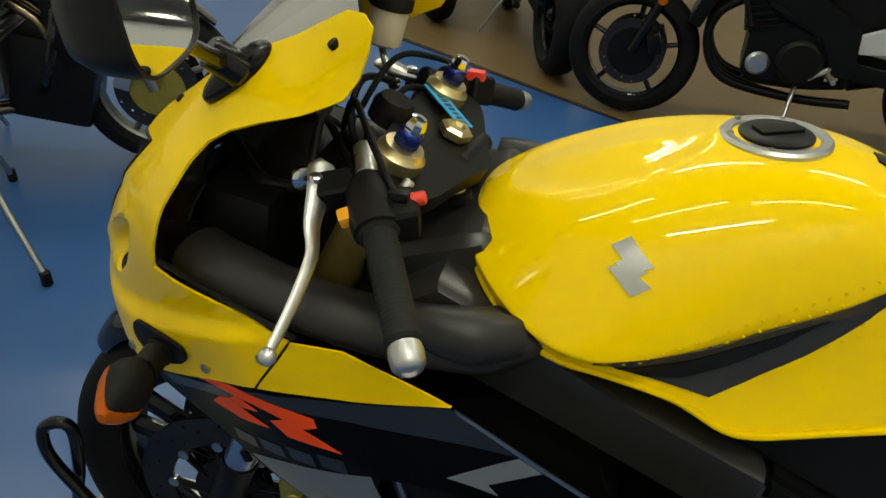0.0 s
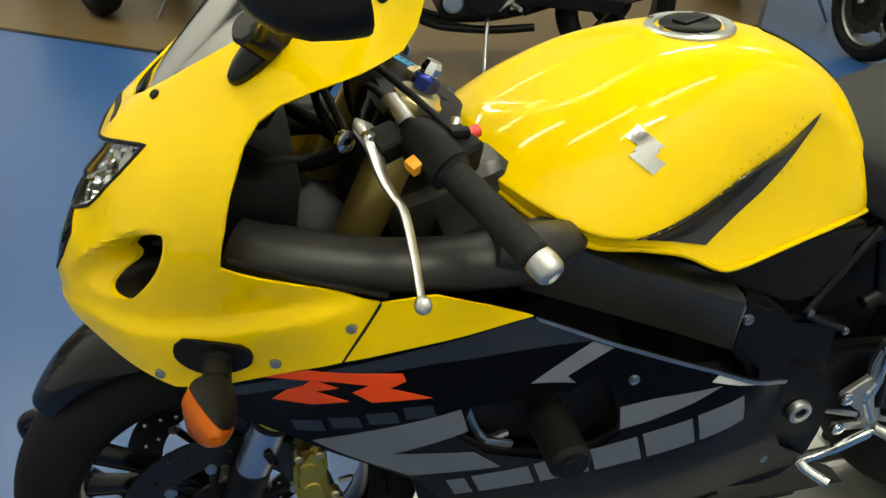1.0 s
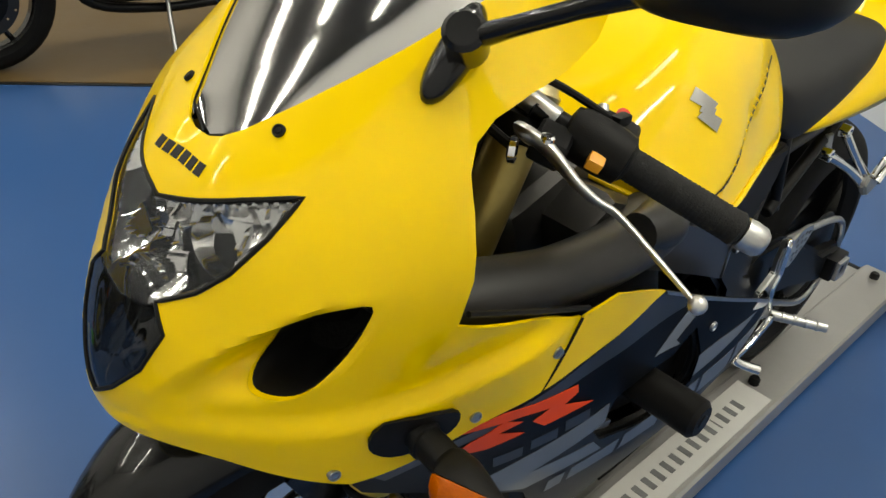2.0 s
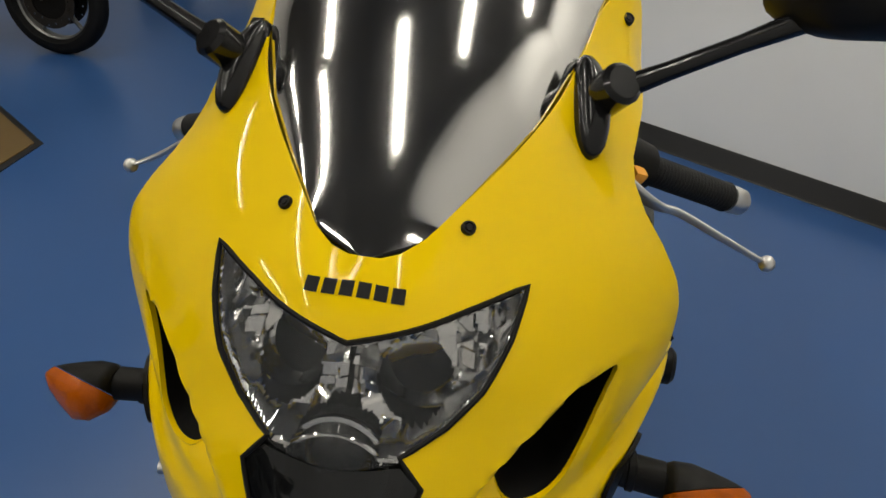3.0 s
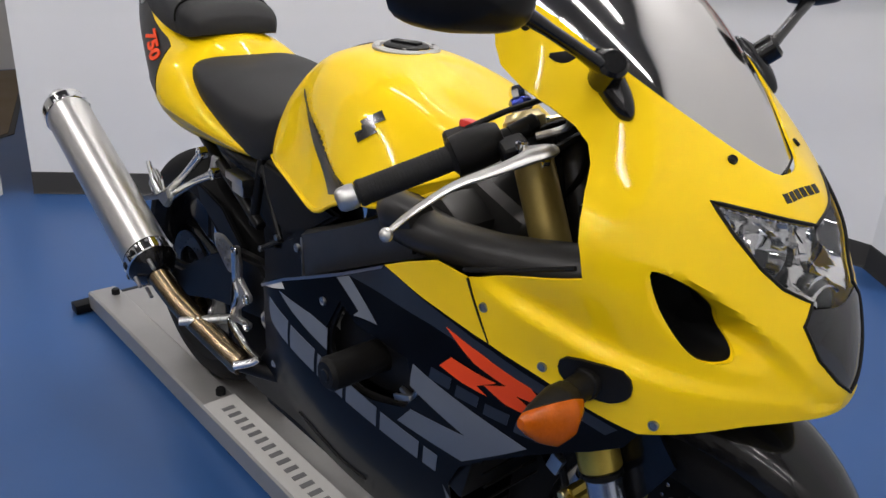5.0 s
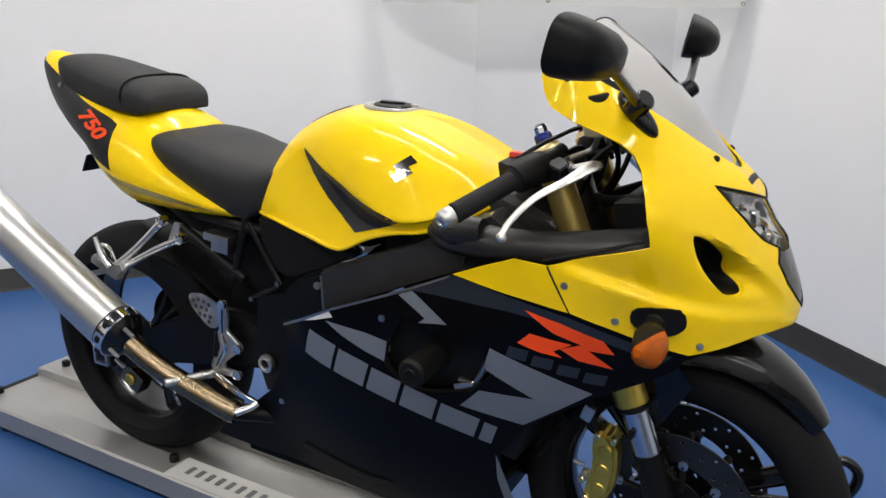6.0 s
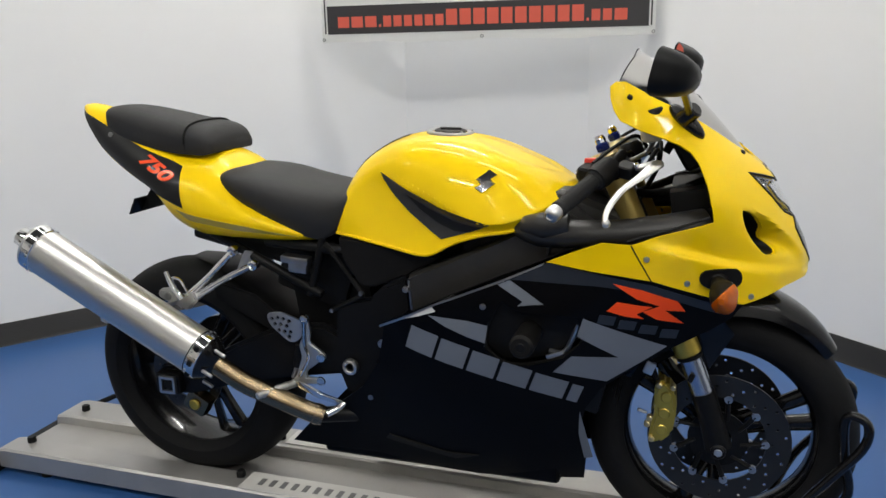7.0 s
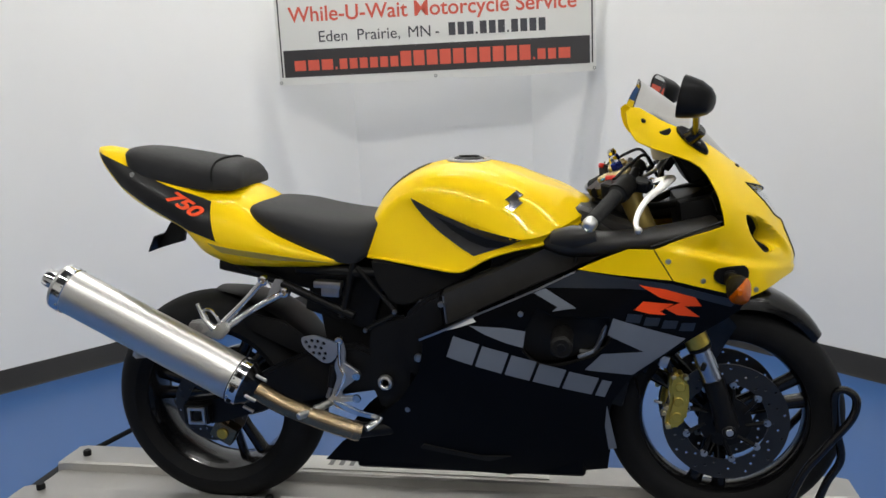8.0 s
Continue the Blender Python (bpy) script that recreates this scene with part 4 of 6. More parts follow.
for s in (-1, 1):
    low = on_flank("lower_fairing", SIDE, s, 0.003, NAVY, bike, "dark navy lower fairing with grey graphics", holes=[GAP])
    on_flank("yellow_wedge", WEDGE, s, 0.003, YELLOW, low, "glossy yellow fairing wedge", lift=0.0022, step=0.012)
    # black gasket in the joint with the upper fairing
    part("joint_gasket", tube([(x, s * (lower_y(x, z) + .0016), z) for x, z in ((1.2075, .788), (1.221, .764), (1.235, .741), (1.248, .718))], .0016, 6, 3), PLASTIC, low)
    # graphics
    on_flank("flash", [(1.117, .630), (1.283, .567), (1.162, .473), (1.051, .494), (1.091, .537), (1.188, .538), (1.104, .588)], s, 0.0006, GREY_DECAL, low, "grey arrow graphic", 0.0009)
    on_flank("stripe", [(.783, .612), (.870, .606), (.915, .597), (.908, .556), (.870, .568), (.82, .590)], s, 0.0006, GREY_DECAL, low, "grey curved stripe", 0.0009)
    on_flank("stripe", [(.936, .690), (.962, .701), (1.034, .653), (1.008, .650), (.978, .645), (.990, .656)], s, 0.0006, GREY_DECAL, low, "grey curved stripe", 0.0009)
    on_flank("stripe", [(1.103, .385), (1.118, .30), (1.128, .245), (1.108, .242), (1.098, .32)], s, 0.0006, GREY_DECAL, low, "grey edge stripe", 0.0009)
    on_flank("stripe", [(.95, .702), (1.04, .741), (1.14, .725), (1.25, .708), (1.40, .655), (1.385, .640), (1.25, .690), (1.14, .700), (1.04, .700)], s, 0.0006, SLATE_DECAL, low, "slate grey band", 0.0007)
    for outline in RED_MARK[s]:
        on_flank("red_mark", outline, s, 0.0006, RED_DECAL, low, "red angular graphic", 0.0015)
    for i in range(4):
        x = 1.150 + 0.041 * i
        z = .640 - 0.0105 * i
        on_flank("small_mark", [(x, z), (x + .033, z - .004), (x + .027, z - .024), (x - .006, z - .020)], s, 0.0006, SLATE_DECAL, low, "slate grey graphic", 0.0009)
    # the maker's name as six slanted blocks
    a0, run = Vector((.722, .529)), Vector((1.098, .411)) - Vector((.722, .529))
    for t, w in ((0, .165), (.185, .165), (.37, .155), (.545, .165), (.73, .185), (.938, .06)):
        up = Vector((.021 - .004 * t, .056 - .012 * t))
        q = [a0 + run * t, a0 + run * (t + w), a0 + run * (t + w) + up, a0 + run * t + up]
        on_flank("name_block", [tuple(v) for v in q], s, 0.0006, GREY_DECAL, low, "pale grey slanted block of the name", 0.0009, 0.03)
    on_flank("trim_strip", [(.652, .560), (.80, .636), (.944, .695), (1.030, .735), (1.034, .741), (.944, .700), (.80, .641), (.650, .565)], s, 0.002, STEEL, low, "thin bright edge strip", 0.002, 0.03)
    on_flank("foil_patch", [(.70, .590), (.79, .634), (.80, .622), (.76, .608)], s, 0.0006, PLATE_WHITE, low, "pale reflective patch", 0.0012)
    stud(lower(.905, .64)[:1] + (s * lower_y(.905, .64), .64), (0, s, 0), 0.007, STEEL, low)
    stud(lower(.60, .36)[:1] + (s * lower_y(.60, .36), .36), (0, s, 0), 0.007, STEEL, low)
    on_flank("vent_lip", [(.62, .235), (.80, .205), (.86, .225), (.78, .222), (.63, .250)], s, 0.004, PLASTIC, low, "moulded vent lip", 0.004)
    # moulded black housing behind the frame slider
    on_flank("slider_housing", grown(GAP, 1.02), s, 0.004, PLASTIC, low, "moulded black housing round the frame slider", -0.030, 0.03)
    part("housing_rim", tube([(x, s * (lower_y(x, z) - .012), z) for x, z in GAP], .006, 6, 3, True), PLASTIC, low)
    # frame slider
    sl = part("frame_slider", rod((1.0, s * .17, .578), (1.0, s * .325, .578), 0.026, 24, 0.006), PLASTIC, bike, "black plastic frame slider")
    part("slider_bolt", rod((1.0, s * .320, .578), (1.0, s * .3265, .578), 0.010, 12), SATIN, sl)

bm = box((.62, .24, .06), pose(.74, 0, .185), 0.02, 3)
part("belly_pan", bm, NAVY, bike, "dark belly pan")

# engine behind the fairing
eng = part("engine", box((.40, .30, .22), pose(.86, 0, .42), 0.03, 3), SATIN, bike, "black engine block")
part("cylinder_block", box((.22, .34, .20), pose(.98, 0, .60, 0, 22, 0), 0.015, 2), SATIN, eng)
for s in (-1, 1):
    part("engine_cover", rod((.80, s * .14, .45), (.80, s * .172, .45), 0.085, 32, 0.012), SATIN, eng, "round engine cover")
    part("engine_cover", rod((.98, s * .14, .48), (.98, s * .165, .48), 0.06, 28, 0.01), PLASTIC, eng, "round engine cover")
    for i in range(2):
        part("cooling_fin", box((.22, .012, .012), pose(.99, s * .205, .55 + .025 * i, 0, 22, 0), 0.003, 1), SATIN, eng)
    part("lever_arm", tube([(1.04, s * .215, .535), (1.075, s * .222, .54), (1.10, s * .222, .60), (1.105, s * .22, .64)], 0.006, 8, 4), STEEL, eng, "bright cable bracket")
    part("bright_tab", box((.04, .006, .016), pose(1.055, s * .226, .528, 0, -22, 0), 0.002), CAST, eng)
rad = part("radiator", box((.045, .36, .30), pose(1.155, 0, .53, 0, 14, 0), 0.008), SATIN, bike, "black radiator")
for i in range(14):
    part("radiator_fin", box((.003, .34, .004), pose(1.182 - .005 * i * .98, 0, .40 + .0195 * i, 0, 14, 0), 0), PLASTIC, rad)

# ---------------------------------------------------------------- frame
beam = [(1.075, .842), (1.015, .816), (.945, .778), (.872, .742), (.788, .706), (.705, .672), (.712, .584), (.799, .626), (.939, .690), (1.05, .738), (1.11, .765), (1.12, .81)]
for s in (-1, 1):
    loops = []
    for y, k in ((.105, 0.96), (.125, 1.0), (.170, 1.0), (.182, 0.95)):
        c = Vector((.83, .67))
        loops.append([Vector((c.x + (x - c.x) * (1 if k == 1.0 else 0.992), s * (y + 0.012 * (x - .7)), z + (c.y + (x - c.x) * .45 - z) * (0 if k == 1 else 0.12))) for x, z in beam])
    o = part("frame_beam", rings(loops), FRAME, bike, "dark satin aluminium frame beam", 30)
    part("pivot_casting", side_plate([(.703, .671), (.64, .642), (.60, .605), (.585, .53), (.60, .45), (.64, .44), (.655, .53), (.710, .583)], s * .118, s * .056, .010), SATIN, bike, "black cast swingarm pivot frame")
    part("casting_seam", tube([(.706, s * .181, .660), (.712, s * .182, .59)], .003, 6, 3), STEEL, o)
    part("weld_line", tube([(1.03, s * .196, .80), (1.035, s * .1975, .77), (1.03, s * .196, .745)], 0.004, 6, 4), FRAME, o)
    stud((.70, s * .187, .64), (0, s, 0), 0.008, STEEL, o)
    stud((.635, s * .186, .50), (0, s, 0), 0.011, STEEL, o)
part("steering_head", lathe([(.04, 0), (.045, .01), (.045, .15), (.038, .16)], along((1.185, 0, .77), (1.125, 0, .915)), 24), FRAME, bike, "dark steering head")
part("head_brace", box((.16, .26, .11), pose(1.09, 0, .80, 0, 20, 0), 0.03, 3), FRAME, bike)
for s in (-1, 1):
    o = part("air_duct", tube([(1.345, s * .178, .826), (1.30, s * .195, .817), (1.20, s * .212, .805), (1.10, s * .212, .796), (1.02, s * .20, .796), (.97, s * .17, .798)], [.034, .038, .034, .036, .041, .03], 20, 6, flat=0.80), DUCT, bike, "black plastic ram-air duct")
    part("duct_cover", tube([(1.08, s * .225, .818), (1.03, s * .222, .812), (.985, s * .20, .806)], [.022, .030, .022], 16, 5), DUCT, o, "rounded black duct cover")
    part("duct_rail", tube([(1.352, s * .243, .848), (1.28, s * .250, .822), (1.20, s * .258, .796)], 0.003, 6, 4), SATIN, o)

# ---------------------------------------------------------------- tank
# half sections along x: crown, shoulder, flank, crease over the knee hollow, hollow, foot, each as y and z
TANK = [(.490, 0, .815, .045, .812, .078, .802, .098, .788, .106, .775, .110, .762, .111, .750),
        (.520, 0, .878, .055, .870, .092, .846, .112, .818, .120, .795, .126, .770, .128, .748),
        (.555, 0, .922, .060, .912, .096, .884, .112, .858, .121, .825, .131, .785, .136, .745),
        (.613, 0, .960, .065, .949, .100, .922, .114, .898, .117, .866, .132, .800, .150, .738),
        (.680, 0, .981, .075, .969, .120, .935, .143, .880, .138, .850, .147, .790, .166, .729),
        (.752, 0, .985, .082, .972, .138, .928, .168, .858, .158, .828, .160, .780, .181, .724),
        (.820, 0, .979, .090, .964, .154, .918, .196, .836, .185, .812, .180, .785, .186, .757),
        (.888, 0, .961, .092, .948, .160, .907, .214, .818, .207, .803, .200, .792, .198, .780),
        (.950, 0, .936, .090, .924, .154, .890, .212, .822, .210, .810, .204, .801, .200, .792),
        (1.000, 0, .913, .080, .903, .136, .876, .184, .836, .184, .826, .180, .818, .176, .811),
        (1.040, 0, .889, .064, .882, .106, .866, .138, .850, .140, .844, .137, .838, .132, .833),
        (1.062, 0, .872, .040, .869, .066, .862, .084, .856, .086, .853, .083, .850, .078, .847),
        (1.070, 0, .862, .014, .861, .022, .860, .028, .858, .029, .857, .028, .856, .026, .855)]
tank_at = curve_of(TANK)


@functools.lru_cache(None)
def tank_section(x):
    """The half outline of the tank at x, from the crown down, as arrays of y and z."""
    q = tank_at(x)
    p = spline([(q[k], q[k + 1], 0) for k in range(0, 14, 2)], 7)
    y, z = np.array([v.x for v in p]), np.array([v.y for v in p])
    # a shallow oval hollow in the top before the filler cap
    e = np.hypot((x - .925) / .105, y / .085)
    return y, z - .0045 * np.array([ease((1.05 - v) / .22) for v in e])


loops = []
for i in range(97):
    x = TANK[0][0] + (TANK[-1][0] - TANK[0][0]) * i / 96
    y, z = tank_section(x)
    loops.append([Vector((x, a, b)) for a, b in zip(y, z)] + [Vector((x, -a, b)) for a, b in zip(y[:0:-1], z[:0:-1])])
tank = part("fuel_tank", rings(loops), YELLOW, bike, "glossy yellow fuel tank", 60)


def tank_w(x, z):
    y, zz = tank_section(x)
    return float(np.interp(z, zz[::-1], y[::-1]))


def tank_side(s):
    if s > 0:
        return lambda a, z: (-a, tank_w(-a, z), z)
    return lambda a, z: (a, -tank_w(a, z), z)


def on_tank(name, outline, s, thick, material, label="", lift=0.0022, step=0.006):
    k = -1 if s > 0 else 1
    return part(name, skin([(k * x, z) for x, z in outline], tank_side(s), thick, step, lift=lift), material, tank, label)


def tank_top(x, y):
    yy, zz = tank_section(x)
    k = int(np.argmax(yy)) + 1
    return float(np.interp(abs(y), yy[:k], zz[:k]))


for s in (-1, 1):
    on_tank("knee_pad", [(.622, .899), (.660, .882), (.70, .864), (.78, .834), (.85, .819), (.908, .807), (.865, .787), (.825, .773), (.786, .760), (.757, .775), (.730, .793), (.703, .812), (.675, .836), (.652, .857), (.632, .882)], s, 0.0014, CARBON, "dotted dark grey knee pad")
    on_tank("knee_pad", [(.69, .858), (.75, .828), (.82, .806), (.885, .796), (.855, .784), (.82, .782), (.775, .797), (.73, .822)], s, 0.0008, BLACK_DECAL, "black inset of the knee pad", 0.0032)
    c = Vector((.888, .893))
    for pts in ([(-.030, .004), (.006, .030), (.030, .016), (.012, .006), (.022, .000), (-.008, -.004)], [(.030, -.006), (-.006, -.032), (-.030, -.018), (-.012, -.008), (-.022, -.002), (.008, .002)]):
        on_tank("badge", [(c.x + x * .72, c.y + z * .74) for x, z in pts], s, 0.001, SILVER_DECAL, "silver angular badge", 0.0022, 0.008)
    # dots of the clear knee guard
    for i in range(17):
        for j in range(6):
            x = .655 + i * .0145
            z = .868 - (x - .655) * .40 + (j - 2.5) * .0125
            if z > tank_at(x)[13] + .014:
                q = Vector((x, s * (tank_w(x, z) + .0004), z))
                part("pad_dot", lathe([(0.0022, 0), (0.0016, 0.0011), (0.0002, 0.0014)], along(q, q + Vector((0, s, .1))), 8), CARBON if inside((x, z), [(.622, .899), (.70, .864), (.78, .834), (.908, .807), (.786, .760), (.703, .812), (.652, .857)]) else YELLOW, tank)
    part("tank_seam", tube([(x, s * (tank_at(x)[12] + .001), tank_at(x)[13]) for x in (.50, .55, .613, .68, .72, .745, .757, .775, .82, .888, .95, 1.0, 1.035, 1.058)], 0.0042, 8, 5), YELLOW, tank)
zc = tank_top(.757, 0)
cap = part("filler_cap", lathe([(.001, .004), (.037, .004), (.040, .001), (.043, .001), (.046, .006), (.055, .0065), (.058, .003), (.058, -.006)], pose(.757, 0, zc - .006, 0, 3, 0), 40), CAST, tank, "silver ring filler cap")
part("cap_plate", lathe([(.001, .009), (.034, .009), (.039, .006), (.039, .003)], pose(.757, 0, zc - .005, 0, 3, 0), 36), SATIN, cap, "black cap centre")
part("lock_flap", box((.05, .022, .006), pose(.757, 0, zc + .005, 0, 3, 25), 0.002), SATIN, cap)
for i in range(6):
    a = i * math.pi / 3 + .3
    part("cap_bolt", lathe([(.0035, 0), (.0035, .002), (.0005, .002)], pose(.757 + .051 * math.cos(a), .051 * math.sin(a), zc - .0005), 8), STEEL, cap)
for s in (-1, 1):
    p = Vector((1.083, s * .044, .866))
    o = part("tank_mount", lathe([(.012, 0), (.016, .003), (.016, .012), (.012, .014)], along(p, p + Vector((.3, 0, 1))), 18), SATIN, tank, "black tank mounting lug")
    part("mount_bolt", lathe([(.011, 0), (.011, .006), (.004, .006), (.0005, .004)], along(p + Vector((.0045, 0, .0135)), p + Vector((.3, 0, 1))), 14), PALE_GOLD, o)
part("tank_pad", skin([(.53, -.05), (.60, -.04), (.655, -.012), (.655, .012), (.60, .04), (.53, .05)], lambda x, y: (x, y, tank_top(x, y)), 0.002, 0.012, lift=0.002), BLACK_DECAL, tank, "black tank protector")

# ---------------------------------------------------------------- seats and tail
bm, _ = hull([(.160, .880, .874, .866, .060), (.185, .893, .868, .842, .122), (.24, .893, .850, .812, .147), (.30, .886, .830, .788, .153), (.36, .873, .808, .762, .152), (.42, .862, .792, .738, .146), (.465, .856, .786, .732, .138), (.50, .853, .795, .752, .128), (.532, .851, .825, .79, .112)], 3.0, 0.9, 0.01, 14)
seat = part("rider_seat", bm, VINYL, bike, "black vinyl rider seat", 60)
bm, _ = hull([(-.200, 1.034, 1.026, 1.012, .045), (-.18, 1.047, 1.018, .996, .074), (-.12, 1.045, .997, .970, .094), (-.03, 1.030, .975, .945, .106), (.05, 1.014, .960, .932, .113), (.085, 1.008, .955, .930, .115)], 3.0, 0.97, 0.01, 14)
ps = part("passenger_seat", bm, VINYL, bike, "black vinyl passenger seat", 60)
bm, _ = hull([(.086, 1.007, .955, .930, .115), (.115, 1.003, .950, .928, .114), (.140, .990, .948, .928, .106), (.157, .966, .945, .934, .090)], 3.0, 0.97, 0.006, 14)
part("front_panel", bm, VINYL, ps, "black vinyl front of the passenger seat", 60)
z_at = lambda a: (.115 * abs(math.sin(a)) ** (2 / 3), .955 + .054 * abs(math.cos(a)) ** (2 / 3))
part("piping", tube([Vector((.0855, (1 if a > 0 else -1) * z_at(a)[0] * 1.01, z_at(a)[1] + .001)) for a in [(-90 + 7.5 * i) * math.pi / 180 for i in range(25)]], .0028, 6, 2), PLASTIC, ps, "raised seam piping")
TAIL = [(-.300, 1.050, 1.036, 1.020, .016), (-.27, 1.052, 1.014, .990, .046), (-.20, 1.036, .955, .925, .082), (-.10, 1.004, .902, .870, .120), (0, .970, .858, .824, .152), (.05, .950, .832, .772, .168), (.13, .940, .805, .740, .184), (.18, .920, .793, .733, .182), (.24, .868, .780, .729, .174), (.32, .815, .764, .725, .160), (.40, .775, .745, .723, .140), (.44, .755, .738, .724, .12)]
bm, tail_w = hull(TAIL, 1.9, 0.80, 0.01, 14)
tail = part("tail_fairing", bm, YELLOW, bike, "glossy yellow tail fairing", 60)


def tail_side(s):
    if s > 0:
        return lambda a, z: (-a, tail_w(-a, z), z)
    return lambda a, z: (a, -tail_w(a, z), z)


for s in (-1, 1):
    k = -1 if s > 0 else 1
    P = [(-.288, 1.036), (-.235, 1.016), (-.157, .986), (-.05, .944), (.085, .902), (.112, .806), (.03, .832), (-.05, .866), (-.12, .898), (-.20, .944), (-.255, .998)]
    o = part("tail_panel", skin([(k * x, z) for x, z in P], tail_side(s), 0.002, 0.015, lift=0.002), BLACK_DECAL, tail, "black tail side panel with red numerals")
    # olive strip puts the shade of the tail's hollow crease into colour
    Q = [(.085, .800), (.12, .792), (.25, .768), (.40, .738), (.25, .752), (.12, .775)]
    part("tail_crease_shade", skin([(k * x, z) for x, z in Q], tail_side(s), 0.002, 0.015, lift=0.001), shader("crease_shade_olive", (.32, .24, .02), .4, coat=.5, var=.1, scale=20) if s < 0 else bpy.data.materials["crease_shade_olive"], tail, "shade of the tail crease painted as an olive stripe")
    # numerals on the panel
    a = Vector((-.075, s * (tail_w(-.075, .922) + .004), .922))
    b = Vector((.085, s * (tail_w(.085, .842) + .004), .842))
    d = (b - a).normalized()
    n = Vector((0.0, s, .62))
    n = (n - d * n.dot(d)).normalized()
    up = n.cross(d) if s < 0 else d.cross(n)
    up = up if up.z > 0 else -up
    if s > 0:
        m4 = Matrix((( -d.x, up.x, n.x, b.x), (-d.y, up.y, n.y, b.y), (-d.z, up.z, n.z, b.z), (0, 0, 0, 1)))
    else:
        m4 = Matrix(((d.x, up.x, n.x, a.x), (d.y, up.y, n.y, a.y), (d.z, up.z, n.z, a.z), (0, 0, 0, 1)))
    lettering("750", 0.058, RED_DECAL, m4 @ pose(.030 if s < 0 else -.026, .006, 0.002) @ Matrix.Diagonal((1.3, .80, 1, 1)), o, "numerals", "LEFT", 0.001, 0.35, 0.002)
    stud((-.16, s * (tail_w(-.16, .975) + .002), .975), (0, s, .3), .007, STEEL, tail)
lic = part("plate_bracket", plate([(-.11, .83), (-.065, .815), (-.075, .775), (-.165, .752)], .012, Matrix(((1, 0, 0, 0), (0, 0, 1, -.006), (0, 1, 0, 0), (0, 0, 0, 1)))), SATIN, bike, "black number plate bracket")
part("plate_holder", box((.005, .10, .05), pose(-.150, 0, .775, 0, 28, 0), .003), SATIN, lic)
part("under_tail", box((.34, .16, .06), pose(.23, 0, .70, 0, 12, 0), .015, 2), SATIN, bike, "black under-tail tray")
for s in (-1, 1):
    o = part("side_cover", side_plate([(.515, .748), (.60, .738), (.675, .724), (.775, .712), (.69, .660), (.60, .625), (.565, .632), (.525, .69)], s * .128, s * .022, 0.006), PLASTIC, bike, "black plastic side cover")
    part("cover_rail", tube([(.470, s * .125, .722), (.50, s * .132, .690), (.576, s * .150, .606)], .006, 8, 3), SATIN, o)
    part("cover_rail", tube([(.576, s * .150, .606), (.53, s * .145, .580), (.484, s * .140, .556)], .006, 8, 3), SATIN, o)
    stud((.572, s * .156, .611), (0, s, 0), .006, STEEL, o)
    stud((.488, s * .146, .558), (0, s, 0), .006, STEEL, o)
    part("subframe_rail", rod((.12, s * .10, .735), (.455, s * .125, .590), .012, 12, .002), SATIN, bike, "black subframe rail")
    part("subframe_rail", rod((.46, s * .118, .735), (.42, s * .124, .585), .010, 12, .002), SATIN, bike, "black subframe rail")
    part("subframe_rail", rod((.30, s * .11, .716), (.60, s * .118, .700), .014, 12, .002), SATIN, bike, "black subframe rail")
    # bright passenger footrest hanger
    h = part("footrest_hanger", tube([(.213, s * .130, .690), (.15, s * .15, .625), (.090, s * .168, .568)], [.010, .0085, .012], 10, 5), CHROME, bike, "bright cast passenger footrest hanger")
    part("hanger_arm", tube([(.270, s * .130, .657), (.18, s * .15, .612), (.090, s * .168, .556)], [.010, .0085, .012], 10, 5), CHROME, h)
    part("hanger_foot", side_plate([(.115, .590), (.125, .565), (.095, .535), (.060, .545), (.005, .568), (.012, .588), (.045, .594), (.080, .575)], s * .165, s * .016, .005), CAST, h)
    stud((.040, s * .182, .572), (0, s, 0), .010, STEEL, h)
    part("passenger_peg", tube([(.085, s * .184, .570), (.062, s * .188, .600), (.047, s * .190, .640)], [.010, .0075, .005], 10, 4), CHROME, h, "folded bright passenger peg")
    part("hanger_loop", tube([(.100, s * .180, .585), (.082, s * .182, .618), (.060, s * .184, .620), (.070, s * .182, .590)], .0042, 8, 4), CHROME, h)
    for x, z in ((.213, .690), (.270, .657)):
        part("hanger_boss", lathe([(.006, .004), (.008, .006), (.013, .005), (.014, 0), (.014, -.012)], along((x, s * .136, z), (x, s * .2, z)), 18), CHROME, h)
    part("rear_gusset", side_plate([(.238, .690), (.262, .688), (.245, .645), (.210, .634)], s * .112, s * .01, .002), CAST, h)
part("coil_box", merge(box((.074, .030, .018), pose(.394, -.135, .680, 0, 4, 0), .004), box((.050, .026, .030), pose(.400, -.133, .662, 0, 4, 0), .006)), STEEL, bike, "grey reservoir bracket")
part("linkage", box((.22, .13, .24), pose(.46, 0, .50, 0, -8, 0), .02, 2), SATIN, bike, "black suspension linkage")
part("inner_fender", box((.20, .17, .17), pose(.42, 0, .645, 0, 18, 0), .02, 2), SATIN, bike, "black inner rear fender")
part("rear_shock", lathe([(.02, 0), (.028, .02), (.028, .16), (.02, .2)], along((.50, 0, .42), (.42, 0, .66)), 16), SATIN, bike, "black rear shock")

# ---------------------------------------------------------------- wheels
ROUND_Y = Matrix(((1, 0, 0, 0), (0, 0, 1, 0), (0, -1, 0, 0), (0, 0, 0, 1)))


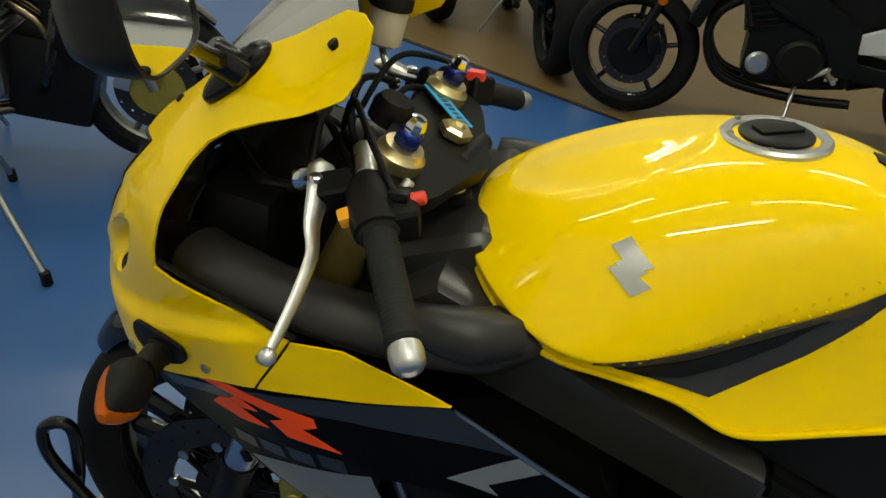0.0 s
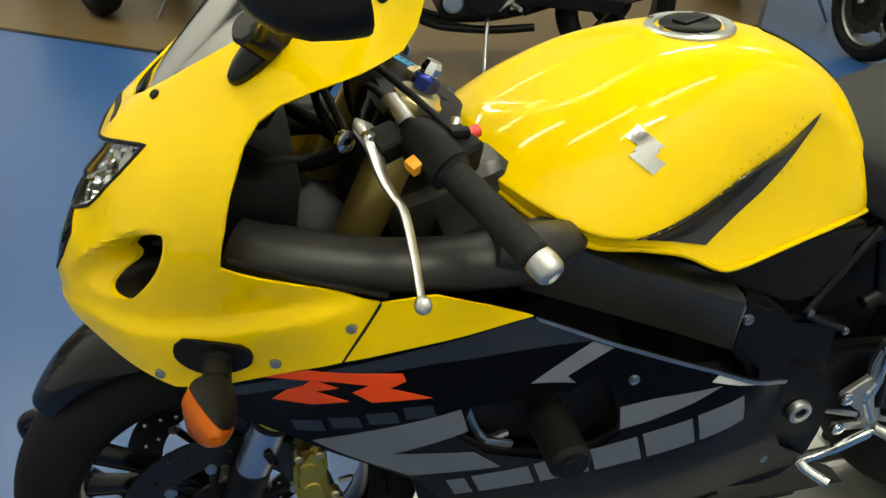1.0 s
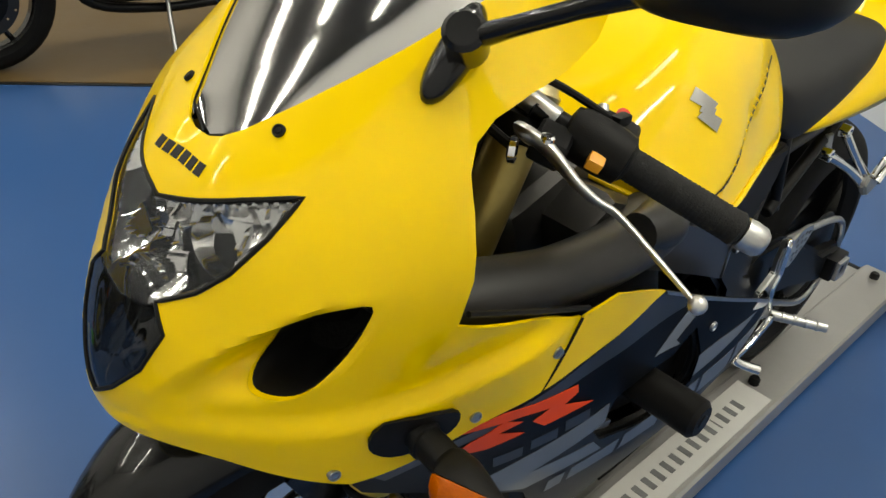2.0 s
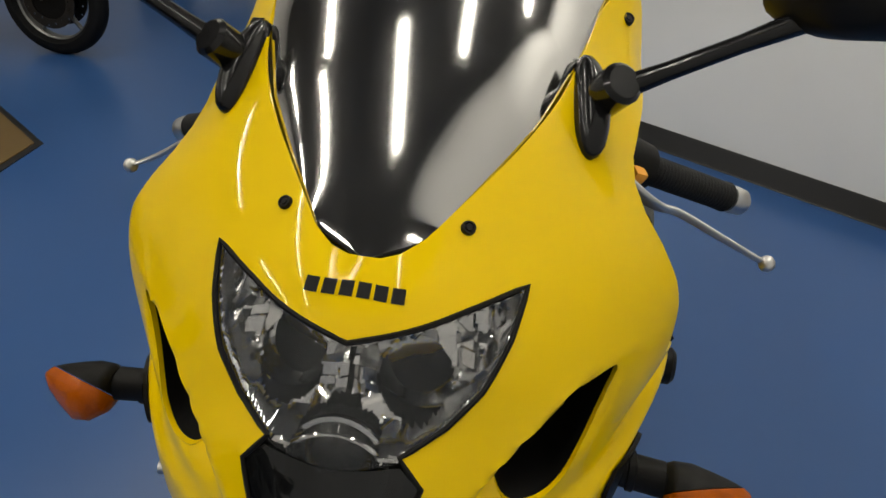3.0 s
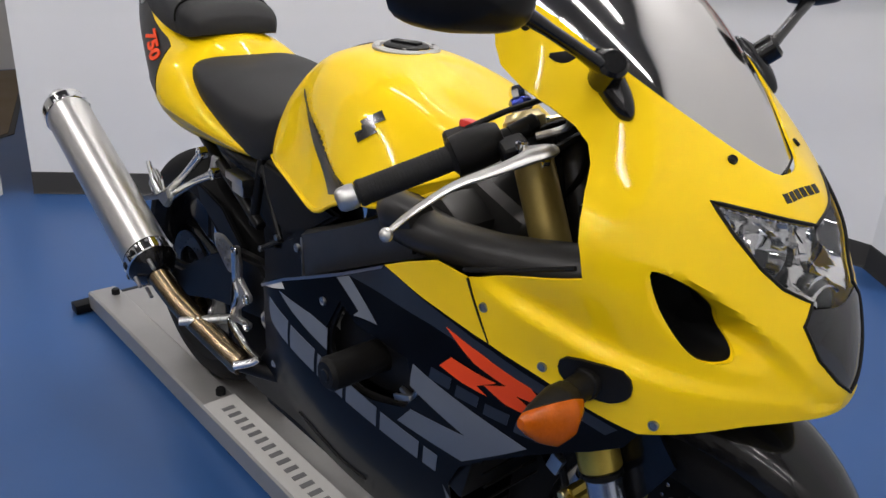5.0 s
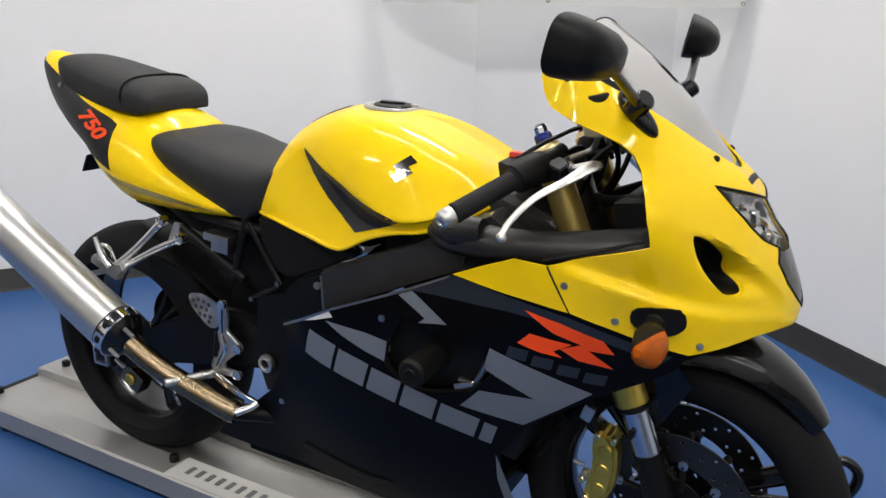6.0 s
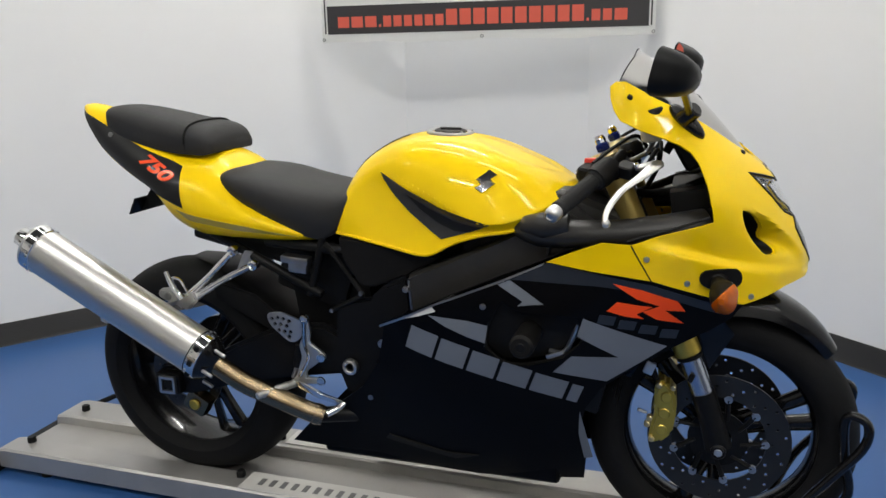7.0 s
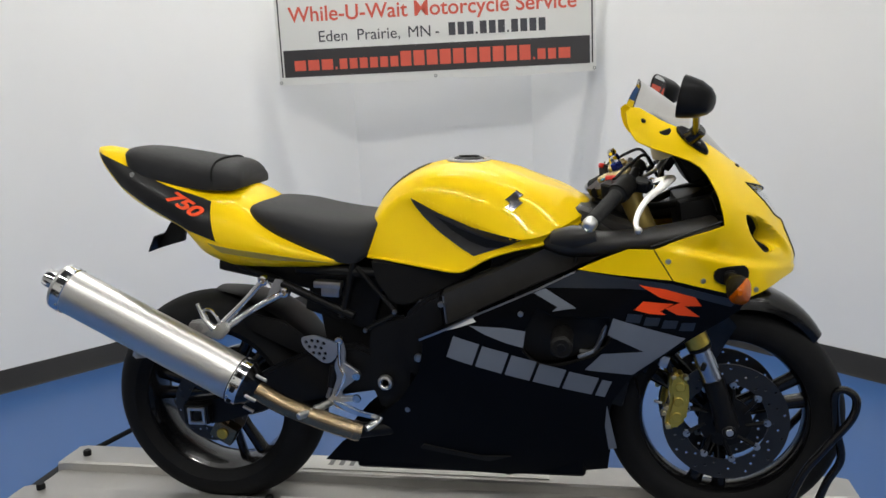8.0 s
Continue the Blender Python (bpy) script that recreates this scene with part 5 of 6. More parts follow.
def disc(r_out, r_in, holes, hole_r, thick):
    """A drilled brake disc about the z axis."""
    circle = lambda c, r, n: [(c[0] + r * math.cos(2 * math.pi * i / n), c[1] + r * math.sin(2 * math.pi * i / n)) for i in range(n)]
    hs = [circle((0, 0), r_in, 40)]
    for i in range(holes):
        a = 2 * math.pi * i / holes
        r = r_in + (r_out - r_in) * (0.22, 0.5, 0.78)[i % 3]
        hs.append(circle((r * math.cos(a), r * math.sin(a)), hole_r, 7))
    return skin(circle((0, 0), r_out, 64), lambda u, v: (u, v, 0), thick, 0.022, hs)


def wheel(name, x, z, radius, width, rim_w, disc_r, label):
    w = part(name, lathe([(.022, -width * .42), (.030, -width * .40), (.034, -width * .1), (.034, width * .1), (.030, width * .40), (.022, width * .42)], pose(x, 0, z) @ ROUND_Y, 24), GLOSS_BLACK, bike, label)
    prof = []
    hw = width / 2
    for i in range(21):
        a = math.pi * (i / 20) - math.pi / 2
        prof.append((.226 + (radius - .226) * (0.12 + 0.88 * max(0, math.cos(a)) ** 0.72), hw * math.sin(a)))
    prof = [(.212, -rim_w / 2 + .006), (.222, -rim_w / 2 - .002)] + prof + [(.222, rim_w / 2 + .002), (.212, rim_w / 2 - .006)]
    part("tyre", lathe(prof, pose(x, 0, z) @ ROUND_Y, 72, True), RUBBER, w, "black road tyre")
    r2 = rim_w / 2
    rim = part("rim", lathe([(.232, -r2), (.228, -r2 - .003), (.216, -r2 + .004), (.205, -r2 * .5), (.200, 0), (.205, r2 * .5), (.216, r2 - .004), (.228, r2 + .003), (.232, r2), (.214, 0)], pose(x, 0, z) @ ROUND_Y, 64, True), GLOSS_BLACK, w, "gloss black alloy rim")
    for i in range(3):
        a0 = 2 * math.pi * i / 3 + (.35 if name == "front_wheel" else .9)
        for k in (-.16, .16):
            a = a0 + k
            p0 = Vector((x + .030 * math.cos(a0 + k * .6), 0, z + .030 * math.sin(a0 + k * .6)))
            p1 = Vector((x + .206 * math.cos(a), 0, z + .206 * math.sin(a)))
            part("spoke", tube([p0, p0.lerp(p1, .5), p1], [.017, .012, .014], 10, 4, flat=1.5), GLOSS_BLACK, rim)
    for s in (-1, 1):
        if name == "front_wheel":
            d = disc(disc_r, disc_r - .052, 42, .0036, .005)
            d.transform(pose(x, s * .064 + .0025, z) @ ROUND_Y)
            dd = part("brake_disc", d, DISC, w, "drilled steel brake disc")
            part("disc_carrier", lathe([(.03, -.004), (.066, -.003), (.066, .003), (.03, .004)], pose(x, s * .060, z) @ ROUND_Y, 40, True), SATIN, dd)
            for i in range(9):
                a = 2 * math.pi * i / 9
                part("carrier_arm", rod((x + .05 * math.cos(a - .2), s * .060, z + .05 * math.sin(a - .2)), (x + .100 * math.cos(a), s * .064, z + .100 * math.sin(a)), .006, 8, .001), SATIN, dd)
            for i in range(9):
                a = 2 * math.pi * i / 9
                part("disc_bobbin", lathe([(.009, -.005), (.009, .005), (.004, .006)], pose(x + (disc_r - .054) * math.cos(a), s * .064, z + (disc_r - .054) * math.sin(a)) @ ROUND_Y, 10), STEEL, dd)
    if name == "rear_wheel":
        d = disc(disc_r, disc_r - .04, 30, .0034, .005)
        d.transform(pose(x, -.082, z) @ ROUND_Y)
        part("brake_disc", d, DISC, w, "drilled steel brake disc")
        part("sprocket", lathe([(.03, -.003), (.105, -.003), (.110, 0), (.105, .003), (.03, .003)], pose(x, .095, z) @ ROUND_Y, 44), SATIN, w, "rear sprocket")
    return w


wheel("front_wheel", 1.400, .300, .300, .120, .098, .155, "front wheel with a three-spoke black rim")
wheel("rear_wheel", 0.0, .315, .315, .180, .150, .110, "rear wheel with a three-spoke black rim")

# front suspension
for s in (-1, 1):
    top, ring, mid, bot = Vector((1.139, s * .108, .944)), Vector((1.327, s * .105, .515)), Vector((1.362, s * .104, .425)), Vector((1.392, s * .103, .335))
    fk = part("fork_leg", rod(top.lerp(ring, .06), ring, 0.027, 28, .003), FORK_GOLD, bike, "gold upside-down fork leg")
    part("fork_collar", rod(ring.lerp(top, .13), ring, 0.0295, 28, .003), GOLD, fk, "gold fork collar")
    part("dust_seal", rod(ring, ring.lerp(mid, .10), 0.0285, 24, .002), SATIN, fk)
    part("inner_tube", rod(ring, mid, 0.0245, 28, .001), shader("chrome_tube", (.46, .49, .56), .27, 1.0, var=.05, scale=20) if s < 0 else bpy.data.materials["chrome_tube"], fk, "polished steel inner tube")
    part("fork_foot", tube([mid.lerp(ring, .05), mid.lerp(bot, .6), Vector((1.400, s * .10, .300))], [.027, .026, .030], 18, 5), SATIN, fk, "black fork foot")
    part("axle_nut", rod((1.400, s * .115, .300), (1.400, s * .133, .300), .017, 18, .003), STEEL if s > 0 else SATIN, fk)
    part("axle_hole", rod((1.400, s * .130, .300), (1.400, s * .1345, .300), .009, 14, .001), CAST, fk)
    cal = part("brake_caliper", side_plate([(1.262, .440), (1.285, .442), (1.305, .415), (1.308, .370), (1.300, .315), (1.272, .288), (1.248, .292), (1.252, .330), (1.262, .372), (1.256, .410)], s * .048, s * .055, .008), GOLD, bike, "gold anodised brake caliper")
    for i in range(3):
        part("caliper_piston", rod((1.277 + .004 * i, s * .100, .325 + .04 * i), (1.277 + .004 * i, s * .1055, .325 + .04 * i), .013, 18, .002), GOLD, cal)
    for p in ((1.256, .300), (1.250, .350), (1.268, .432), (1.298, .43), (1.245, .335)):
        part("caliper_bolt", rod((p[0], s * .09, p[1]), (p[0], s * .108, p[1]), .007, 10, .002), PALE_GOLD, cal)
    part("bleed_nipple", rod((1.242, s * .085, .355), (1.222, s * .088, .362), .004, 8, .001), STEEL, cal)
    part("brake_hose", tube([(1.262, s * .09, .44), (1.24, s * .095, .52), (1.25, s * .08, .62), (1.19, s * .06, .78), (1.17, s * .07, .90)], .006, 8, 6), PLASTIC, cal, "black brake hose")
    part("hose_clip", box((.022, .012, .03), pose(1.245, s * .096, .47, 0, 20, 0), .004), CAST, cal)
    part("fork_reflector", box((.012, .006, .02), pose(1.335, s * .132, .47, 0, 22, 0), .003), PLASTIC, fk)
# front mudguard
md = []
for i in range(25):
    t = i / 24
    a = radians(148 - 104.5 * t)
    r = .323 + .034 * math.sin(math.pi * t ** 1.5)
    c = Vector((1.400 + r * math.cos(a), 0, .300 + r * math.sin(a)))
    out = Vector((math.cos(a), 0, math.sin(a)))
    w = .082 * (1 - .62 * (max(0, t - .5) / .5) ** 2) * (0.75 + .25 * min(1, t * 4))
    deep = .075 * (1 - .75 * t) + .014
    ring_ = []
    for j in range(13):
        u = -1 + j / 6
        y = w * math.sin(u * 1.5) / math.sin(1.5)
        ring_.append(c + Vector((0, y, 0)) - out * deep * abs(u) ** 2.4)
    md.append(ring_)
bm = bmesh.new()
V = [[bm.verts.new(p) for p in r] for r in md]
for i in range(24):
    for j in range(12):
        bm.faces.new((V[i][j], V[i][j + 1], V[i + 1][j + 1], V[i + 1][j]))
bm.normal_update()
bmesh.ops.solidify(bm, geom=bm.faces[:], thickness=-0.003)
mg = part("front_mudguard", bm, GLOSS_BLACK, bike, "gloss black front mudguard", 60)
for s in (-1, 1):
    part("mudguard_side", side_plate([(1.24, .53), (1.30, .60), (1.37, .615), (1.42, .56), (1.37, .47), (1.34, .44), (1.31, .50)], s * .076, s * .006, .002), GLOSS_BLACK, mg)

# swingarm, chain guard, hugger
for s in (-1, 1):
    o = part("swingarm", side_plate([(.545, .475), (.46, .515), (.34, .505), (.20, .44), (.06, .365), (-.055, .350), (-.065, .285), (.03, .275), (.22, .335), (.42, .375), (.54, .395)], s * .105, s * .035, .010), SATIN, bike, "black swingarm")
    part("axle_block", box((.075, .03, .055), pose(-.008, s * .148, .315), .006), SATIN, o)
    part("axle_end", merge(box((.046, .010, .008), pose(-.004, s * .167, .334), .002), box((.046, .010, .008), pose(-.004, s * .167, .294), .002), box((.008, .010, .046), pose(-.025, s * .167, .314), .002), box((.008, .010, .046), pose(.017, s * .167, .314), .002)), CAST, o, "square bright axle adjuster")
    part("axle_core", rod((-.004, s * .160, .314), (-.004, s * .169, .314), .013, 16, .002), SATIN, o)
    part("pivot_plate", side_plate([(.50, .58), (.60, .60), (.62, .50), (.60, .36), (.52, .34), (.49, .42)], s * .125, s * .022, .008), SATIN, o)
    part("pivot_nut", lathe([(.010, .000), (.010, .010), (.013, .012), (.019, .010), (.021, .004), (.021, 0)], along((.538, s * .158, .422), (.538, s * .2, .422)), 24), CAST, o, "bright pivot nut")
part("rear_hugger", tube([(.02, 0, .640), (.10, 0, .628), (.18, 0, .598), (.26, 0, .545), (.33, 0, .47)], [.03, .06, .085, .085, .05], 14, 5, flat=0.10), SATIN, bike, "black rear hugger")
part("hugger_edge", side_plate([(.12, .60), (.25, .57), (.34, .50), (.33, .46), (.24, .50), (.14, .55)], -.10, -.012, .003), SATIN, bike)
cal = part("rear_caliper", box((.07, .04, .055), pose(.045, -.105, .245, 0, 30, 0), .010), PIPE, bike, "rear brake caliper")
part("caliper_piston", rod((.045, -.125, .245), (.045, -.133, .245), .016, 16, .003), GOLD, cal)
chain = part("drive_chain", tube([(.52, .115, .49), (.25, .115, .46), (.02, .115, .425), (-.075, .115, .385), (-.11, .115, .315), (-.075, .115, .245), (.02, .115, .205), (.25, .115, .30), (.52, .115, .395)], .008, 8, 5), STEEL, bike, "steel drive chain")

part("sprocket_cover", side_plate(rounded([(.50, .50), (.66, .52), (.71, .40), (.66, .27), (.52, .26), (.465, .36)], 3), .10, .055, .012), SATIN, bike, "black front sprocket cover")

# rider footrests
for s in (-1, 1):
    drill = [(.330, .530), (.346, .534), (.362, .532), (.378, .527), (.338, .517), (.354, .517), (.370, .514), (.348, .501), (.364, .499), (.380, .499), (.376, .486)]
    face = (lambda u, v: (u, -.165, v)) if s < 0 else (lambda u, v: (u, .165, v))
    o = part("heel_plate", skin(rounded([(.318, .540), (.336, .546), (.360, .547), (.405, .532), (.418, .522), (.414, .500), (.398, .478), (.376, .474), (.352, .490), (.324, .515)], 3), face, .006, .02,
             [[(cx + .0056 * math.cos(k * 1.047), cz + .0056 * math.sin(k * 1.047)) for k in range(6)] for cx, cz in drill]), CAST, bike, "drilled bright heel plate")
    # cast bracket in a zigzag from the heel plate down to the footpeg
    part("hanger", side_plate([(.416, .546), (.430, .548), (.438, .505), (.434, .478), (.474, .450), (.474, .436), (.458, .430), (.420, .400), (.420, .384), (.466, .386), (.468, .372), (.410, .366), (.366, .344), (.360, .352), (.390, .384), (.410, .436), (.404, .468), (.418, .500)], s * .160, s * .012, .003), CAST, o, "bright cast footrest hanger")
    part("hanger_rib", tube([(.424, s * .174, .535), (.422, s * .175, .475), (.432, s * .175, .440), (.404, s * .175, .388)], .005, 8, 4), CHROME, o)
    for x, z in ((.464, .442), (.460, .379), (.424, .538)):
        stud((x, s * .173, z), (0, s, 0), .0115, CHROME, o)
    part("footpeg", rod((.386, s * .172, .366), (.332, s * .264, .364), .0095, 12, .002), CAST, o, "knurled bright footpeg")
    for i in range(4):
        t = (i + 1) / 5
        part("peg_ridge", rod((.386 - .054 * t, s * (.172 + .092 * t), .366 - .002 * t), (.386 - .054 * t - .003, s * (.172 + .092 * t + .005), .366 - .002 * t), .0108, 12, .001), CAST, o)
    part("pedal", side_plate([(.398, .380), (.416, .376), (.470, .352), (.530, .338), (.534, .328), (.522, .326), (.460, .338), (.404, .360)], s * .178, s * .010, .003), CHROME, o, "bright foot pedal")
    part("pedal_toe", tube([(.526, s * .184, .334), (.518, s * .195, .326), (.496, s * .222, .318)], [.008, .008, .009], 12, 4), CHROME, o)
    part("master_cylinder", rod((.388, s * .158, .405), (.400, s * .158, .468), .011, 12, .002), SATIN, o)
    part("push_rod", rod((.376, s * .160, .375), (.389, s * .158, .408), .006, 10, .001), STEEL, o)

# exhaust
can_a, can_b = Vector((.196, -.258, .447)), Vector((-.286, -.262, .705))
d = (can_b - can_a).normalized()
side = d.cross(Vector((0, 1, 0))).normalized()


def oval(p, rx, ry, n=36):
    return [p + Vector((0, 1, 0)) * rx * math.cos(2 * math.pi * i / n) + side * ry * math.sin(2 * math.pi * i / n) for i in range(n)]


def canister(stations):
    return rings([oval(can_a + d * t, rx, ry) for t, rx, ry in stations])


L = (can_b - can_a).length
ex = part("silencer", canister([(0, .050, .058), (.003, .053, .061), (.0036, .053, .061), (.02, .053, .061), (L - .02, .053, .061), (L - .0036, .053, .061), (L - .003, .053, .061), (L, .050, .058)]), ALU, bike, "brushed aluminium silencer")
part("end_cap", canister([(L - .004, .0545, .0625), (L + .004, .0545, .0625), (L + .009, .050, .058), (L + .011, .044, .052), (L + .008, .030, .034)]), CAST, ex, "bright end cap")
part("outlet", lathe([(.025, 0), (.025, .044), (.0235, .046), (.021, .044), (.021, .004)], along(can_a + d * (L + .004) - side * .004, can_a + d * (L + .1) - side * .004), 28, bowl=True), CHROME, ex, "round polished outlet pipe")
part("outlet_bore", rod(can_a + d * (L + .010) - side * .004, can_a + d * (L + .016) - side * .004, .0212, 20, .0005), SATIN, ex)
part("outlet_clip", rod(can_a + d * (L + .012) + side * .040, can_a + d * (L + .030) + side * .036, .007, 10, .001), CHROME, ex)
for t in (.014, L - .014):
    part("band", canister([(t - .014, .0540, .0620), (t - .012, .0556, .0636), (t + .012, .0556, .0636), (t + .014, .0540, .0620)]), CHROME, ex, "polished clamp band")
    part("band_groove", canister([(t + .0145, .0537, .0617), (t + .015, .0540, .0620), (t + .0165, .0540, .0620), (t + .017, .0537, .0617)]), SATIN, ex)
for i in range(3):
    a = math.pi * (.80 + .20 * i)
    q = can_a + d * .014 + Vector((0, 1, 0)) * .0556 * math.cos(a) + side * .0636 * math.sin(a)
    part("band_slot", box((.006, .016, .013), Matrix.Translation(q) @ d.to_track_quat("Z", "Y").to_matrix().to_4x4() @ pose(0, 0, 0, 0, 0, 0), .002, 1), SATIN, ex)
part("front_cone", canister([(-.034, .027, .030), (-.022, .040, .046), (-.006, .050, .058), (.0, .0535, .0615)]), GLOSS_BLACK, ex, "black silencer front cap")
for i in range(3):
    a = math.pi * (.62 + .36 * i)
    q = can_a - d * .020 + Vector((0, 1, 0)) * .047 * math.cos(a) + side * .054 * math.sin(a)
    part("flange_stud", rod(q, q - d * .030, .0045, 8, .001), STEEL, ex)
for i in range(14):
    a = 2 * math.pi * i / 14
    for t in (.022, L - .022):
        q = can_a + d * t + Vector((0, 1, 0)) * .0556 * math.cos(a) + side * .0636 * math.sin(a)
        nrm = (Vector((0, 1, 0)) * math.cos(a) + side * math.sin(a)).normalized()
        part("rivet", lathe([(.004, 0), (.0035, .0015), (.0005, .002)], along(q, q + nrm), 8), STEEL, ex)
part("hanger_strap", tube([can_a + d * .30 + side * .064, can_a + d * .29 + side * .085 + Vector((0, .03, 0)), Vector((.075, -.172, .56))], .010, 8, 4, flat=.4), CAST, ex, "bright silencer strap")
part("link_pipe", tube([can_a - d * .025, (.250, -.252, .412), (.295, -.240, .380), (.37, -.218, .340), (.43, -.200, .310), (.47, -.188, .294)], .025, 18, 6), PIPE, ex, "heat-tinted link pipe")
part("mid_pipe", rod((.462, -.188, .297), (.56, -.125, .285), .020, 18, .003), SATIN, ex)
part("pipe_clamp", rod((.448, -.195, .303), (.464, -.189, .296), .0268, 18, .002), PIPE, ex)

# ---------------------------------------------------------------- cockpit
part("dash_panel", box((.05, .20, .10), pose(1.30, 0, .965, 0, -30, 0), .02, 3), PLASTIC, bike, "black instrument panel")
part("dial", lathe([(.001, .004), (.036, .004), (.04, .008), (.042, .004), (.042, -.01)], pose(1.272, .03, .975, 0, -62, 0), 28), SATIN, bike, "round black instrument dial")
part("inner_cowl", skin(both([(1.45, 0, .93), (1.40, .10, .95), (1.36, .18, .93), (1.37, .205, .88), (1.40, .185, .78), (1.43, .15, .72), (1.50, 0, .72)]), upper, .003, .03, lift=-.05), SATIN, bike, "black inner cowl")
for s in (-1, 1):
    part("stay_tube", tube([(1.36, s * .05, .90), (1.30, s * .10, .88), (1.24, s * .06, .86), (1.20, 0, .85)], .010, 10, 5), SATIN, bike)
    # top yoke ends and fork caps
    t0 = Vector((1.139, s * .108, .944))
    ax = (t0 - Vector((1.318, s * .105, .535))).normalized()
    fc = part("fork_cap", lathe([(.0265, -.012), (.028, -.008), (.028, .003), (.0245, .006), (.022, .012), (.016, .013)], along(t0, t0 + ax), 28), PALE_GOLD, bike, "pale gold fork cap with blue adjuster")
    part("adjuster", lathe([(.0135, 0), (.0155, .003), (.0155, .013), (.013, .017), (.010, .019)], along(t0 + ax * .014, t0 + ax), 6), BLUE_AN, fc, "blue anodised adjuster")
    part("adjuster_top", lathe([(.011, 0), (.012, .008), (.009, .016), (.004, .017)], along(t0 + ax * .031, t0 + ax), 8), CHROME, fc)
    # handlebar
    p_in, p_out = Vector((1.172, s * .135, .946)), Vector((1.068, s * .328, .863))
    hb = part("handlebar", rod(p_in, p_out, .011, 16), SATIN, bike, "clip-on handlebar")
    part("clamp", rod(t0 - ax * .05, t0 - ax * .020, .036, 22, .003), SATIN, hb)
    part("bar_boss", rod(p_in + Vector((.002, s * -.012, .008)), p_in.lerp(p_out, .12), .0118, 14, .003), CAST if s > 0 else SATIN, hb, "bright bar clamp" if s > 0 else "black bar clamp")
    g0, g1 = p_in.lerp(p_out, .40), p_in.lerp(p_out, .965)
    gl = (g1 - g0).length
    prof = [(.014, 0), (.0215, .002), (.0215, .008), (.0165, .012)]
    n_ = 22
    for i in range(n_):
        h = .016 + (gl - .024) * i / n_
        prof += [(.0162, h), (.0167, h + .002), (.0167, h + .0036)]
    prof += [(.0175, gl - .004), (.015, gl)]
    part("grip", lathe(prof, along(g0, g1), 20), GRIP, hb, "ribbed black rubber grip")
    part("bar_end", lathe([(.011, 0), (.0152, .002), (.0162, .009), (.0152, .021), (.0115, .026), (.008, .027), (.006, .024), (.0005, .024)], along(g1, p_out + (p_out - p_in)), 24), CAST, hb, "polished bar-end weight")
    c = p_in.lerp(p_out, .30)
    part("switch_housing", lathe([(.014, -.034), (.022, -.032), (.026, -.02), (.027, .01), (.025, .030), (.018, .033)], along(c, p_out), 20), PLASTIC, hb, "black switch housing")
    part("switch_block", box((.044, .044, .040), Matrix.Translation(c + Vector((-.022, 0, -.002))) @ pose(0, 0, 0, s * -18, 8, s * 28), .010, 3), PLASTIC, hb)
    if s > 0:
        part("pass_switch", box((.022, .016, .014), Matrix.Translation(c + Vector((.020, .015, -.004))) @ pose(0, 0, 0, -20, 20, 25), .004), ORANGE_PL, hb, "amber thumb switch")
        part("horn_button", rod(c + Vector((-.035, -.004, .014)), c + Vector((-.050, -.008, .018)), .007, 12, .002), RED_PL, hb, "red button")
        part("switch_tab", box((.02, .012, .01), Matrix.Translation(c + Vector((-.026, .004, .021))), .003), SATIN, hb)
        part("wire_cap", rod(c + Vector((-.024, -.014, .016)), c + Vector((-.030, -.022, .026)), .006, 10), CAST, hb)
    else:
        part("kill_switch", box((.026, .016, .014), Matrix.Translation(c + Vector((-.026, .012, .022))), .005), RED_PL, hb, "red engine stop switch")
    # lever with its perch
    pv = p_in.lerp(p_out, .20) + Vector((.050, s * .004, -.004))
    part("lever_perch", box((.040, .034, .028), Matrix.Translation(pv + Vector((-.014, -s * .004, 0))) @ pose(0, 0, 0, s * -18, 8, s * 28), .008, 3), SATIN, hb)
    shape = [(1.207, .160, .936), (1.201, .184, .927), (1.196, .216, .906), (1.188, .236, .894), (1.183, .256, .888), (1.183, .300, .868), (1.186, .344, .849)] if s > 0 else [(1.243, -.180, .940), (1.238, -.200, .935), (1.217, -.226, .919), (1.187, -.265, .899), (1.170, -.298, .877), (1.164, -.325, .861), (1.167, -.350, .850)]
    part("lever", tube([pv + Vector((-.012, -s * .006, 0))] + shape, [.010, .0155, .0140, .0100, .0080, .0072, .0062, .0050], 14, 5, flat=.50), ALU, hb, "polished aluminium lever")
    ball = lathe([(.0006, -.0085), (.0047, -.0073), (.0073, -.0042), (.0085, 0), (.0073, .0042), (.0047, .0073), (.0006, .0085)], pose(1.186 if s > 0 else 1.168, s * .350, .847 if s > 0 else .850), 18)
    part("lever_ball", ball, ALU, hb, "ball end of the lever")
    part("pivot_bolt", rod(pv + Vector((.004, s * .004, .006)), pv + Vector((.004, s * .004, .017)), .008, 10, .002), CHROME, hb)
    part("adjuster_wheel", lathe([(.008, 0), (.013, .002), (.013, .008), (.008, .010)], along(pv + Vector((.022, -s * .012, 0)), pv + Vector((.05, -s * .05, 0))), 10), CHROME, hb)
    part("control_cable", tube([pv + Vector((.02, -s * .02, 0)), (1.24, s * .07, .955), (1.235, s * .02, .90), (1.18, s * .03, .80)], .005, 8, 6), PLASTIC, hb, "black control cable")
    part("throttle_cable" if s < 0 else "switch_lead", tube([c + Vector((0, -s * .03, -.01)), (1.185, s * .07, .95), (1.19, s * .04, .88), (1.12, s * .06, .78)], .0045, 8, 6), PLASTIC, hb)
    part("bar_wire", tube([c + Vector((-.02, 0, .02)), c + Vector((.02, -s * .05, .05)), (1.20, s * .08, .985), (1.23, s * .03, .93)], .004, 8, 6), SATIN, hb)
